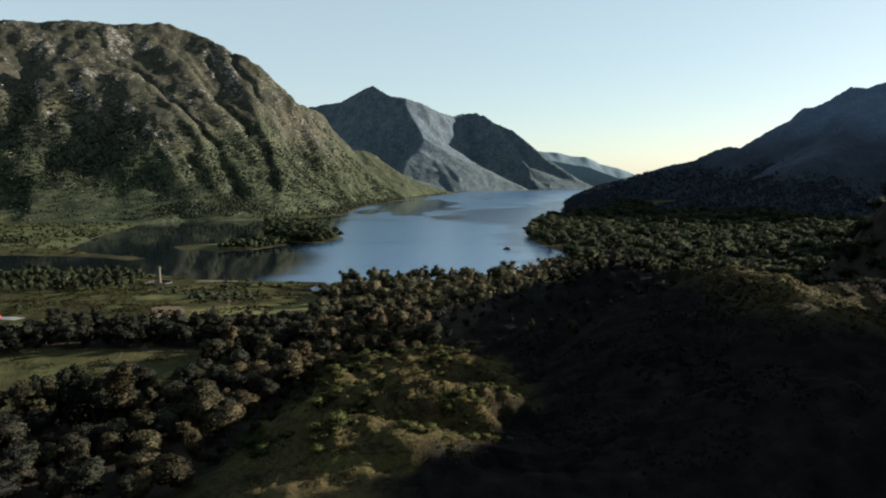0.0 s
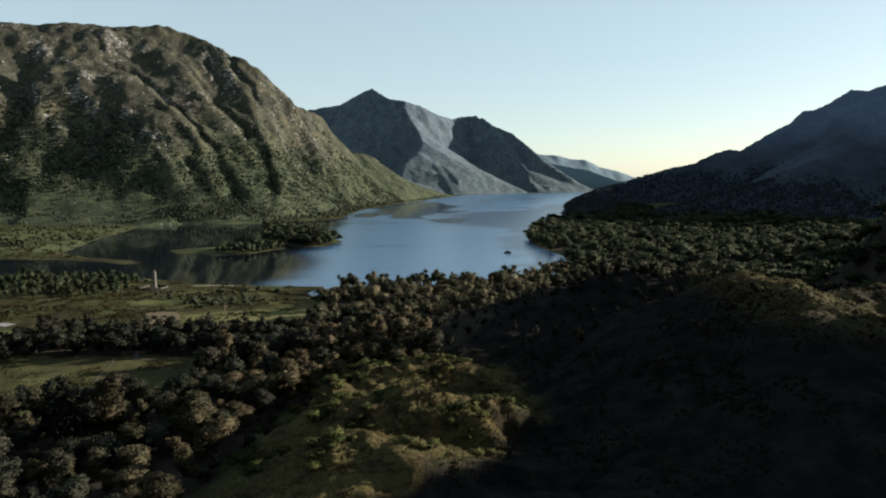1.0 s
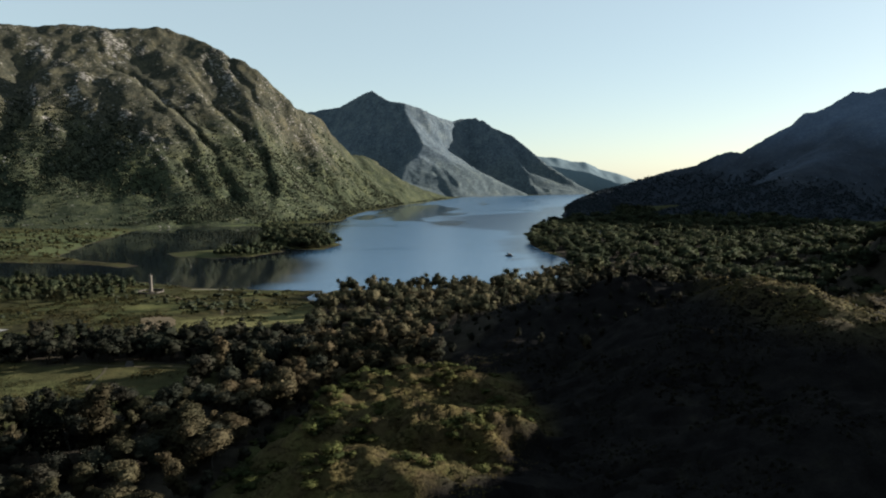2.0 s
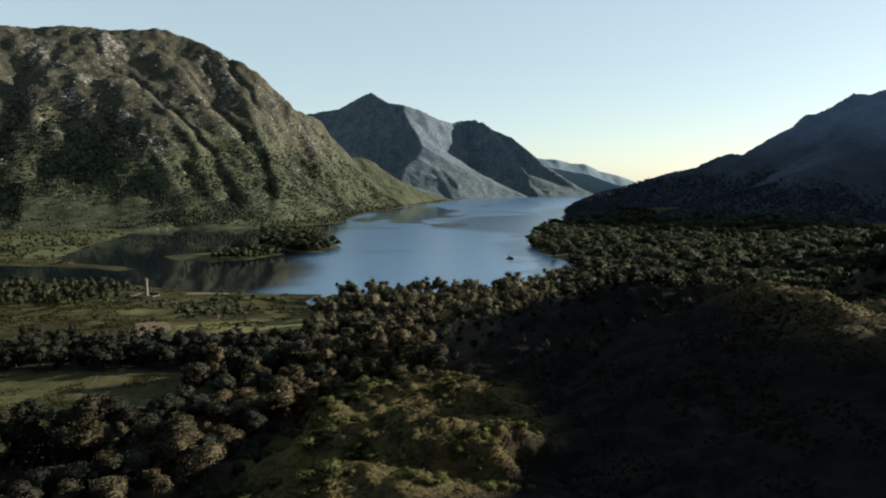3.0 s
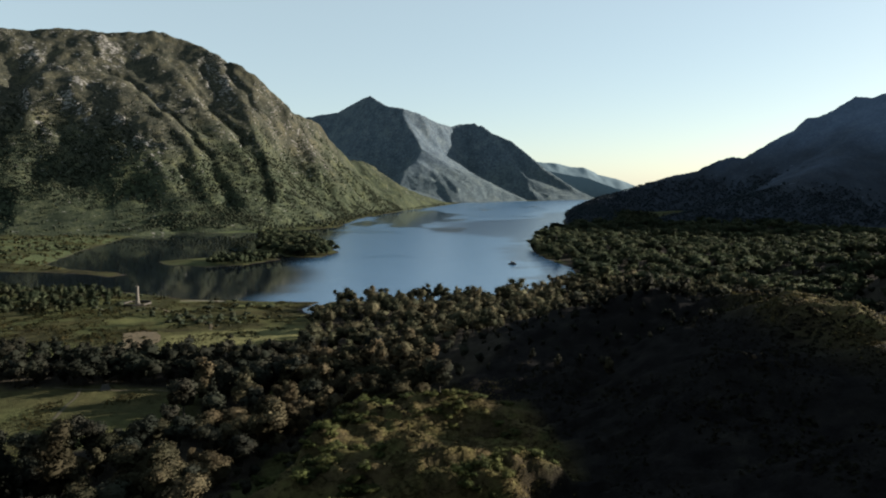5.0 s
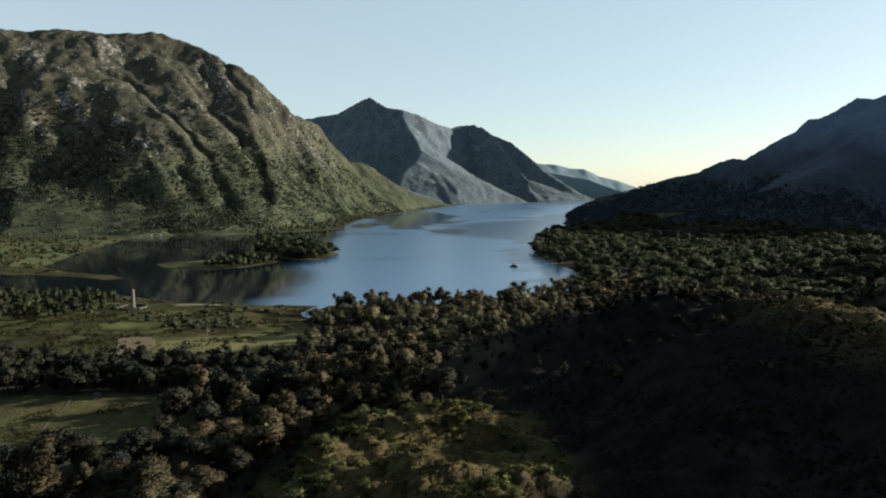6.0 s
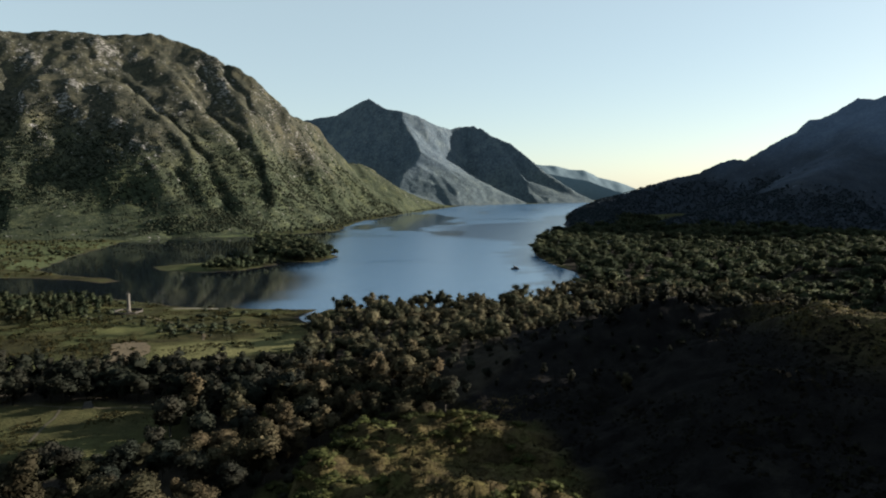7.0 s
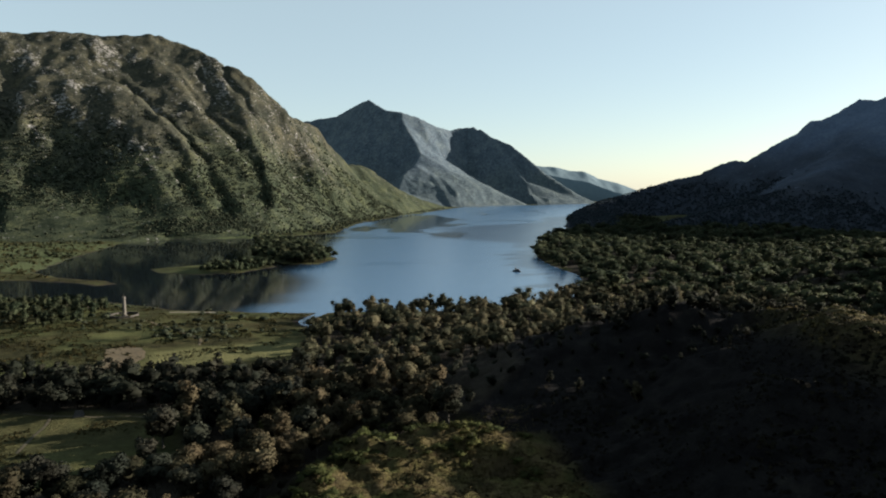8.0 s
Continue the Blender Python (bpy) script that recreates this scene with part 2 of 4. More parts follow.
def leaf_material(name, dark, light, islands=False):
    m, t, b = material(name, 0.9, 0.0, 0.05)
    if islands:
        r = attr(t, "tint")
    else:
        r = t.nodes.new("ShaderNodeObjectInfo").outputs["Random"]
    patch = world_noise(t, 0.35, 3)
    tint = world_noise(t, 0.05, 3)
    c = mix(t, r, dark, light)
    c = mix(t, 0.5, c, ramp(t, patch, [(0.3, (0.75, 0.75, 0.75)), (0.7, (1.2, 1.18, 1.0))]), "MULTIPLY")
    c = mix(t, 0.6, c, ramp(t, tint, [(0.4, (0.85, 1.0, 0.82)), (0.6, (1.12, 1.0, 0.82))]), "MULTIPLY")
    t.links.new(c, b.inputs["Base Color"])
    if not islands:
        relief(t, b, world_noise(t, 1.3, 3), 0.5, 0.4)
    glow = t.nodes.new("ShaderNodeBsdfTranslucent")
    t.links.new(c, glow.inputs[0])
    ms = node(t, "ShaderNodeMixShader", Fac=0.4)
    t.links.new(b.outputs[0], ms.inputs[1])
    t.links.new(glow.outputs[0], ms.inputs[2])
    t.links.new(ms.outputs[0], t.nodes["Material Output"].inputs[0])
    return m


def water_material():
    m, t, b = material("loch_water", 0.06)
    b.inputs["IOR"].default_value = 1.36
    # The blue of reflected sky is put into the base colour where water ruffles.
    t.links.new(mix(t, attr(t, "breeze_sheen"), (0.004, 0.006, 0.008), (0.046, 0.1, 0.172)), b.inputs["Base Color"])
    calm = world_noise(t, 0.006, 5, 0.6, (0.45, 1, 1))
    breeze_sheen = t.nodes.new("ShaderNodeMath")
    breeze_sheen.operation = "MULTIPLY"
    t.links.new(ramp(t, calm, [(0.36, (0.7, 0.7, 0.7)), (0.42, (1, 1, 1))]), breeze_sheen.inputs[0])
    t.links.new(attr(t, "breeze_sheen"), breeze_sheen.inputs[1])
    # Calm water also gets less gloss, which dims what it reflects.
    for socket, low, high in ((b.inputs["Roughness"], 0.05, 0.24), (b.inputs["Specular IOR Level"], 0.2, 0.5)):
        rr = node(t, "ShaderNodeMapRange")
        rr.inputs[3].default_value, rr.inputs[4].default_value = low, high
        t.links.new(breeze_sheen.outputs[0], rr.inputs[0])
        t.links.new(rr.outputs[0], socket)
    waves = world_noise(t, 0.3, 4, 0.6, (1, 0.5, 1))
    high = t.nodes.new("ShaderNodeMath")
    high.operation = "MULTIPLY"
    t.links.new(waves, high.inputs[0])
    t.links.new(breeze_sheen.outputs[0], high.inputs[1])
    relief(t, b, high.outputs[0], 0.2, 0.6)
    return m


GROUND = ground_material()
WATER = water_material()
LEFT_HILL = hill_material("heathery_hillside", (0.035, 0.043, 0.028), (0.043, 0.044, 0.035), (0.15, 0.144, 0.135))
# Blue haze of distance is mixed into the base colours of these three hills.
FAR_HILL = hill_material("haze_blue_grassy_mountain", (0.062, 0.082, 0.096), (0.066, 0.088, 0.112), (0.1, 0.11, 0.118), 0.5, 0.6, 0.6)
# Haze grows with height here: dark low turf, blue high turf, both painted.
RIGHT_HILL = hill_material("hazed_mountainside", (0.0195, 0.025, 0.035), (0.064, 0.089, 0.137), (0.0675, 0.084, 0.114), 0.8, 0.3, 0.3)
HAZE_HILL = hill_material("haze_blue_ridge", (0.1, 0.14, 0.165), (0.105, 0.145, 0.17), (0.105, 0.145, 0.17), 0.4, 0.1, 0.1)
LEAF = leaf_material("birch_leaves", (0.02528, 0.02432, 0.01761), (0.09353, 0.07829, 0.05567))
BUSH_LEAF = leaf_material("bracken_and_bushes", (0.02698, 0.03333, 0.01587), (0.073, 0.07825, 0.03312))
# A darkened copy of LEAF: shade is painted into these crowns.
DARK_LEAF = leaf_material("shaded_tree_leaves", (0.01543, 0.01784, 0.01732), (0.04245, 0.04277, 0.03664))
PINE = leaf_material("pine_needles", (0.01219, 0.015, 0.01342), (0.02226, 0.0225, 0.01952))
WOOD_LEAF = leaf_material("woodland_leaves", (0.01882, 0.02495, 0.01723), (0.05412, 0.06136, 0.04084), True)
PALE_LEAF = leaf_material("lochside_birch_leaves", (0.02996, 0.0308, 0.02253), (0.09989, 0.09051, 0.06457), True)
# Darkened copy of WOOD_LEAF, for woods whose shade is painted in.
SHADE_LEAF = leaf_material("shaded_wood_leaves", (0.01259, 0.01452, 0.01304), (0.0311, 0.03184, 0.02666), True)
SCRUB = leaf_material("hillside_scrub", (0.02625, 0.03313, 0.02625), (0.045, 0.05125, 0.03875), True)
# Needles blued to share the haze painted on their slope.
CONIFER = leaf_material("haze_blue_needles", (0.01803, 0.02595, 0.03988), (0.03605, 0.04691, 0.06686), True)
BARK = plain("grey_bark", (0.05, 0.045, 0.038), 0.9, 0, 6, 0.4)
STONE = plain("pale_tower_stone", (0.088, 0.081, 0.07), 0.85, 0, 1.2, 0.3)
DARK_STONE = plain("rubble_stone", (0.044, 0.04, 0.034), 0.9, 0, 1.5, 0.35)
GRAVEL = plain("gravel", (0.066, 0.049, 0.026), 0.95, 0, 0.5, 0.4)
EARTH = plain("trodden_earth", (0.042, 0.035, 0.02), 0.95, 0, 0.6, 0.4)
SHINGLE = plain("pale_shingle", (0.14, 0.125, 0.1), 0.95, 0, 0.8, 0.3)
PALE_TARMAC = plain("pale_tarmac", (0.14, 0.14, 0.14), 0.9, 0, 1.0, 0.25)
WHITE = plain("white_render", (0.562, 0.547, 0.51), 0.7, 0, 1.0, 0.1)
SLATE = plain("slate_roof", (0.045, 0.045, 0.05), 0.8, 0, 2.0, 0.3)
DARK_PAINT = plain("dark_hull_paint", (0.02, 0.022, 0.03), 0.35, 0, 2, 0.2)
GLASS = plain("dark_window_glass", (0.03, 0.035, 0.04), 0.08, 0, 2, 0.1)
TIMBER = plain("weathered_timber", (0.15, 0.128, 0.0975), 0.85, 0, 3, 0.35)

# ---- ground, water ----
gx = steps([(-4200, 260), (-1500, 40), (-1000, 14), (-600, 9), (-340, 5), (-130, 2.6), (-60, 1.4), (60, 1.4), (250, 2.6), (420, 9), (900, 30), (2000, 80), (4200, 260)])
gy = steps([(-1200, 150), (0, 40), (150, 4), (185, 1.1), (300, 1.3), (420, 3.2), (640, 4.5), (1000, 8), (1450, 12), (1700, 30), (2600, 60), (4950, 110)])
gy[-1] = 4950
GX, GY = np.meshgrid(gx, gy)
GZ = ground_height(GX, GY)
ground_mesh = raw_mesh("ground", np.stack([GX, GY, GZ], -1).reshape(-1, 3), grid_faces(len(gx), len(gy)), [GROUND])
DEPTH = water_depth(GX, GY)
attribute(ground_mesh, "moor", np.clip(moor_mask(GX, GY) * 1.3 + smooth(14, 30, GZ) * smooth(640, 560, GY) + 0.3 * fbm(GX, GY, 30, 3, 77), 0, 1))
LAWN = [(-140, 424), (-60, 452), (-64, 490), (-110, 478), (-150, 462)]
FIELD = [(-250, 420), (-170, 372), (-100, 366), (-92, 318), (-150, 300), (-260, 300)]
attribute(ground_mesh, "lawn", np.maximum(smooth(-6, 4, signed(GX, GY, LAWN)), 0.2 * smooth(-8, 6, signed(GX, GY, FIELD))))
# Mask drawn along the hill's shadow edge; the sunlit dome is left out.
attribute(ground_mesh, "heath_shade", np.clip(smooth(32, 50, GX + 0.5 * np.clip(GY - 268, 0, 60) + 1.1 * np.clip(200 - GY, 0, 30) + 12 * fbm(GX, GY, 40, 3, 78)) * smooth(470, 400, GY) * (1.1 - 1.4 * bump2(GX, GY, 190, 288, 42, 50, 1.5)), 0, 1))
attribute(ground_mesh, "pasture", smooth(820, 900, GY) * smooth(-150, -250, GX) * smooth(-0.35, 0.3, fbm(GX * 0.4, GY, 60, 4, 79)))
# Outlines of the wood floors that get this painted shade.
LITTER_SHADE = [[(-180, 175), (-68, 175), (-48, 255), (-32, 300), (-50, 300), (-85, 305), (-105, 288), (-130, 265), (-180, 265)], [(-225, 358), (-95, 352), (-85, 305), (-50, 290), (0, 288), (45, 330), (62, 430), (330, 470), (300, 640), (190, 668), (60, 592), (-50, 583), (-62, 420), (-215, 415)],
          [(300, 395), (480, 380), (1000, 760), (1000, 1150), (480, 1500), (390, 1420), (280, 1210), (214, 900), (195, 660)]]
litter_shade = np.max([smooth(-3, 5, signed(GX, GY, outline) + 5 * fbm(GX, GY, 20, 2, 91)) for outline in LITTER_SHADE], axis=0)
attribute(ground_mesh, "litter_shade", litter_shade)
attribute(ground_mesh, "shore", smooth(-4, -0.5, DEPTH + 2 * fbm(GX, GY, 15, 2, 9)))
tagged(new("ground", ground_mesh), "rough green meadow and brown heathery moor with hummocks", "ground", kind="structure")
wx = steps([(-4200, 400), (-600, 25), (-250, 8), (50, 8), (600, 25), (4200, 400)])
wy = steps([(480, 12), (1200, 22), (2600, 50), (4950, 200)])
wy[-1] = 4950
WX, WY = np.meshgrid(wx, wy)
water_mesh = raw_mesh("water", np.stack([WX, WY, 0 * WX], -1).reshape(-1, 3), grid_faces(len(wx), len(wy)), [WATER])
# Lens-shaped lull that also takes the painted sky blue out of the water.
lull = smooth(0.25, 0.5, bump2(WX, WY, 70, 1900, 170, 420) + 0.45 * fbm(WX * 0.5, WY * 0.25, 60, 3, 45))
attribute(water_mesh, "breeze_sheen", (1 - 0.75 * lull) * smooth(-140, -80, WX + 0.03 * (WY - 600) + 28 * fbm(WX * 0.5, WY, 120, 3, 44)))
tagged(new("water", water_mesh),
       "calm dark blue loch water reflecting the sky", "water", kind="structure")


# ---- mountains ----
def crest_height(x, y, ridges, blend=9.0):
    """Several falling-off crests melted into one hill: each a fall on either hand, a softness and a line of places."""
    fields = []
    for fall_a, fall_b, soft, line in ridges:
        total, share = np.zeros(x.shape), np.zeros(x.shape)
        for (ax, ay, az), (bx, by, bz) in zip(line, line[1:]):
            dx, dy = bx - ax, by - ay
            u = np.clip(((x - ax) * dx + (y - ay) * dy) / (dx * dx + dy * dy), 0, 1)
            d = np.hypot(x - ax - u * dx, y - ay - u * dy)
            fall = np.where(dx * (y - ay) - dy * (x - ax) > 0, fall_a, fall_b)
            weight = math.hypot(dx, dy) / (d + 2.0) ** 4
            total = total + weight * (az + (bz - az) * u - fall * (np.sqrt(d * d + soft * soft) - soft))
            share = share + weight
        fields.append(total / share)
    top = np.max(fields, axis=0)
    return top + blend * np.log(sum(np.exp((f - top) / blend) for f in fields)) - 0.3 * blend


def mountain_height(X, Y, ridges, rough, warp, seed, run, foot, wet, bank_rise, rocky=(), gullies=(), blend=9.0):
    """Height, craggy patches and crag of a mountain: crests, ribs that run down one way, broken rock."""
    wxn, wyn = warp * fbm(X, Y, 110, 3, seed), warp * fbm(X, Y, 110, 3, seed + 7)
    Z = crest_height(X + wxn, Y + wyn, ridges, blend)
    up = smooth(5, 110, Z)
    along, across = X * run[0] + Y * run[1], -X * run[1] + Y * run[0]
    ribs = ridged(along / 3.2 + 0.6 * wxn, across + 0.9 * wyn, rough * 6, 3, seed + 20) - 0.9
    crag = ridged(along / 1.7 + 0.5 * wxn, across + 0.5 * wyn, rough * 2.4, 3, seed + 30) - 0.85
    patch = smooth(0.0, 0.6, fbm(along / 1.6, across, 120, 4, seed + 80) + 0.1)
    bare = np.zeros(X.shape)
    for cx, cy, r in rocky:
        bare = np.maximum(bare, smooth(1.25, 0.45, np.hypot(X - cx, Y - cy) / r + 0.4 * fbm(X, Y, r * 0.7, 3, seed + 50)))
    patch = np.maximum(patch * 0.45, bare)
    step = smooth(-0.12, 0.12, vnoise(along / (rough * 2.6), across / (rough * 1.1), seed + 66))
    Z = Z + up * rough * (0.09 * ribs + crag * (0.11 + 0.2 * patch) + 0.3 * bare * step + 0.13 * fbm(X, Y, rough * 1.2, 2, seed + 90))
    for depth, far_side, near_side, line in gullies:
        best, cut = np.full(X.shape, 1e9), np.zeros(X.shape)
        for (ax, ay), (bx, by) in zip(line, line[1:]):
            dx, dy = bx - ax, by - ay
            u = np.clip(((X + wxn - ax) * dx + (Y + wyn - ay) * dy) / (dx * dx + dy * dy), 0, 1)
            d = np.hypot(X + wxn - ax - u * dx, Y + wyn - ay - u * dy)
            width = np.where(dx * (Y + wyn - ay) - dy * (X + wxn - ax) > 0, far_side, near_side)
            cut, best = np.where(d < best, np.exp(-((d / width) ** 2)), cut), np.minimum(d, best)
        Z = Z - depth * cut * up
    if wet:
        bank = np.maximum(-water_depth(X, Y) - 3, 0)
        Z = np.minimum(Z, np.where(bank > 0, (bank_rise * bank + 0.02 * bank_rise * bank * bank) * (0.85 + 0.3 * patch), foot))
    return Z, patch, crag


def mountain(x0, x1, y0, y1, step, ridges, mat, label, rough, warp, rock_line, seed, foot=-8.0, run=(1.0, 0.0), wet=True, bank_rise=0.6, rocky=(), gullies=(), blend=9.0):
    """A mountain over a rectangle of the plan."""
    xs, ys = np.arange(x0, x1 + step, step), np.arange(y0, y1 + step, step)
    X, Y = np.meshgrid(xs, ys)
    Z, patch, crag = mountain_height(X, Y, ridges, rough, warp, seed, run, foot, wet, bank_rise, rocky, gullies, blend)
    edge = np.minimum(np.minimum(X - x0, x1 - X), np.minimum(Y - y0, y1 - Y))
    Z = np.where(edge < step, foot, np.maximum(Z, foot))
    sx, sy = np.gradient(Z, step)
    steep = np.hypot(sx, sy)
    me = raw_mesh("mountain", np.stack([X, Y, Z], -1).reshape(-1, 3), grid_faces(len(xs), len(ys)), [mat])
    bare = smooth(0.1, 0.9, steep * 0.7 + 0.5 * crag) * patch * smooth(rock_line, rock_line + 140, Z + 90 * fbm(X, Y, 120, 2, seed + 60))
    attribute(me, "rock", np.clip(bare, 0, 1))
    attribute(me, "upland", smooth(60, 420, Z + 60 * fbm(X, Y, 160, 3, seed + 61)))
    tagged(new("mountain", me), label, "mountain")
    return xs, ys, Z


LEFT_CREST = [
    (0.78, 0.78, 60, [(-1746, 2200, 598), (-1263, 2230, 603), (-1175, 2260, 612), (-1084, 2300, 628), (-988, 2340, 621), (-858, 2420, 651), (-800, 2420, 628)]),
    (1.15, 1.15, 15, [(-800, 2420, 628), (-697, 2400, 598), (-580, 2330, 535), (-522, 2310, 516), (-479, 2300, 486), (-428, 2320, 429), (-385, 2380, 373), (-334, 2470, 355), (-301, 2540, 346), (-275, 2590, 296), (-251, 2630, 255), (-228, 2660, 198)]),
    (0.5, 0.5, 15, [(-228, 2660, 190), (-179, 2740, 213), (-149, 2800, 208), (-92, 2880, 172), (0, 3000, 108), (133, 3160, 53), (287, 3330, 12)]),
]
LEFT_SHOULDERS = [
    (0.66, 0.72, 45, [(-1400, 1900, 403), (-1063, 1920, 405), (-957, 1950, 424), (-831, 1980, 431), (-735, 1930, 379), (-635, 1860, 309), (-538, 1780, 227), (-475, 1700, 151), (-427, 1620, 81), (-398, 1550, 29)]),
    (0.72, 0.6, 40, [(-746, 2250, 520), (-655, 2150, 414), (-562, 2060, 334), (-481, 1960, 249), (-419, 1860, 180), (-379, 1760, 124), (-355, 1680, 66), (-338, 1600, 20)]),
    (1.2, 0.62, 25, [(-540, 2310, 505), (-480, 2150, 362), (-435, 2010, 240), (-385, 1890, 158), (-345, 1770, 78), (-300, 1640, 18)]),
]
LEFT_SPURS = [
    (0.7, 0.56, 35, [(-907, 1940, 395), (-808, 1880, 310), (-712, 1800, 240), (-619, 1720, 190), (-552, 1640, 122), (-505, 1560, 55)]),
    (0.6, 0.75, 35, [(-1300, 1880, 350), (-1027, 1880, 369), (-934, 1780, 283), (-909, 1700, 206), (-871, 1600, 134)]),
    (0.13, 0.13, 60, [(-1750, 1800, 75), (-1000, 1720, 62), (-700, 1620, 45)]),
]
LEFT_RIDGES = LEFT_CREST + LEFT_SHOULDERS + LEFT_SPURS
# craggy ground: place and reach
LEFT_ROCKS = [(-1017, 2075, 51), (-954, 1825, 48), (-864, 1840, 49), (-667, 1740, 46), (-610, 1705, 33), (-588, 1650, 23), (-540, 1665, 23), (-724, 1800, 32), (-887, 1745, 31), (-927, 2235, 79),
              (-777, 2265, 44), (-626, 2310, 57), (-583, 2245, 52), (-649, 2035, 39), (-590, 2100, 41), (-519, 2125, 26), (-1110, 2115, 56), (-859, 2240, 36), (-859, 1900, 30), (-716, 2050, 36)]
# gullies: depth, width of the far wall, width of the near wall, line
LEFT_GULLIES = [(30, 15, 45, [(-850, 2130), (-765, 2080), (-665, 1985), (-575, 1890), (-500, 1800), (-440, 1700), (-385, 1600)]),
                (20, 10, 32, [(-664, 2190), (-605, 2150), (-520, 2080), (-455, 1985)]),
                (18, 9, 24, [(-573, 2325), (-535, 2275), (-498, 2225), (-464, 2180)]),
                (22, 13, 38, [(-430, 1990), (-395, 1910), (-355, 1790), (-325, 1670)]),
                (45, 35, 60, [(-1086, 2000), (-1030, 1870), (-985, 1760), (-960, 1655)]),
                (14, 20, 50, [(-757, 1790), (-774, 1705), (-801, 1605), (-830, 1550)]),
                (14, 10, 32, [(-690, 1890), (-610, 1815), (-525, 1710), (-470, 1620)])]
left_field = mountain(-1750, 420, 1150, 3450, 6, LEFT_RIDGES, LEFT_HILL, "massive craggy hill with green slopes, grey outcrops and scattered trees", 20, 16, 60, 100, run=(0.72, -0.69), rocky=LEFT_ROCKS, gullies=LEFT_GULLIES, blend=24.0)
FAR_CREST = [
    (0.75, 1.3, 8, [(-924, 4900, 563), (-661, 4800, 592), (-406, 4700, 623), (-234, 4500, 686), (-172, 4400, 700), (-122, 4350, 660), (-39, 4300, 611)]),
    (0.75, 1.5, 6, [(-39, 4300, 611), (53, 4280, 602), (166, 4330, 572), (285, 4420, 526), (394, 4550, 511), (479, 4600, 536), (558, 4580, 535)]),
    (0.75, 2.5, 6, [(558, 4580, 535), (664, 4480, 464), (781, 4350, 398), (899, 4260, 291), (1006, 4220, 197), (1117, 4200, 122), (1304, 4180, 25)]),
]
FAR_SPURS = [
    (0.46, 1.0, 5, [(16, 4290, 603), (77, 4200, 503), (125, 4100, 405), (156, 4000, 322), (117, 3880, 248), (41, 3760, 185), (14, 3640, 103)]),
    (0.42, 1.0, 5, [(600, 4540, 520), (680, 4440, 432), (712, 4380, 378), (750, 4300, 310), (800, 4220, 222), (846, 4160, 151), (856, 4080, 71)]),
]
FAR_RIDGES = FAR_CREST + FAR_SPURS
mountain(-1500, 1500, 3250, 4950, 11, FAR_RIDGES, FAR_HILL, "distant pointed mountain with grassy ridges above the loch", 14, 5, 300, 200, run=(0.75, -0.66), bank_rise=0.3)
RIGHT_CREST = [
    (0.55, 0.55, 6, [(2900, 1400, 480), (2200, 1600, 492), (1700, 1850, 442), (1563, 2000, 393), (1544, 2030, 379), (1508, 2060, 392), (1457, 2080, 350), (1423, 2100, 331), (1380, 2110, 325), (1336, 2130, 283), (1257, 2160, 228),
                      (1221, 2200, 196), (1196, 2230, 202), (1150, 2260, 186), (1087, 2300, 153), (1042, 2340, 139), (960, 2400, 102), (925, 2420, 74), (866, 2440, 56), (777, 2440, 39), (667, 2400, 10)]),
    (0.5, 0.5, 60, [(2400, 2700, 420), (1900, 2850, 300), (1564, 2900, 208), (1250, 3000, 100)]),
]
RIGHT_SPURS = [
    (0.45, 0.45, 50, [(1563, 2000, 370), (1300, 1800, 200), (1000, 1600, 100), (700, 1500, 35)]),
    (0.4, 0.4, 30, [(1000, 2320, 130), (760, 2250, 66), (640, 2080, 40), (560, 1850, 32), (470, 1560, 24), (430, 1450, 8)]),
]
RIGHT_RIDGES = RIGHT_CREST + RIGHT_SPURS
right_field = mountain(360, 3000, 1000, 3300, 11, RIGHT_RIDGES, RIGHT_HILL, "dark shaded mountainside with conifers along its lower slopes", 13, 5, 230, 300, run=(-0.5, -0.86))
# Unseen range behind the camera, added to cut low sky light.
BACK_RIDGES = [(0.7, 0.7, 40, [(-3000, -700, 500), (-1200, -1000, 640), (0, -1050, 700), (1200, -950, 660), (3000, -600, 560)])]
mountain(-3000, 3000, -1900, -350, 32, BACK_RIDGES, LEFT_HILL, "unseen heathery range behind the camera, added to block low sky light", 18, 30, 300, 600, wet=False)
HIDDEN_RIDGES = [(0.5, 0.5, 40, [(1800, 4600, 60), (2000, 4450, 150), (2250, 4330, 205), (2700, 4250, 340), (3200, 4300, 480)])]
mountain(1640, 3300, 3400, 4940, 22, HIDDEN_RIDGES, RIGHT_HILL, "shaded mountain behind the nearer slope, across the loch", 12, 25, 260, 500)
REMOTE = [(0.5, 0.5, 15, [(500, 4930, 330), (861, 4930, 318), (1125, 4900, 273), (1236, 4900, 269), (1348, 4900, 239), (1459, 4900, 235), (1573, 4900, 178), (1709, 4900, 148), (1846, 4900, 100), (1984, 4900, 50), (2700, 4900, 40)])]
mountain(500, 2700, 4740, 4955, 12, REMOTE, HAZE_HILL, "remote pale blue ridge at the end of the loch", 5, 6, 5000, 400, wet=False)


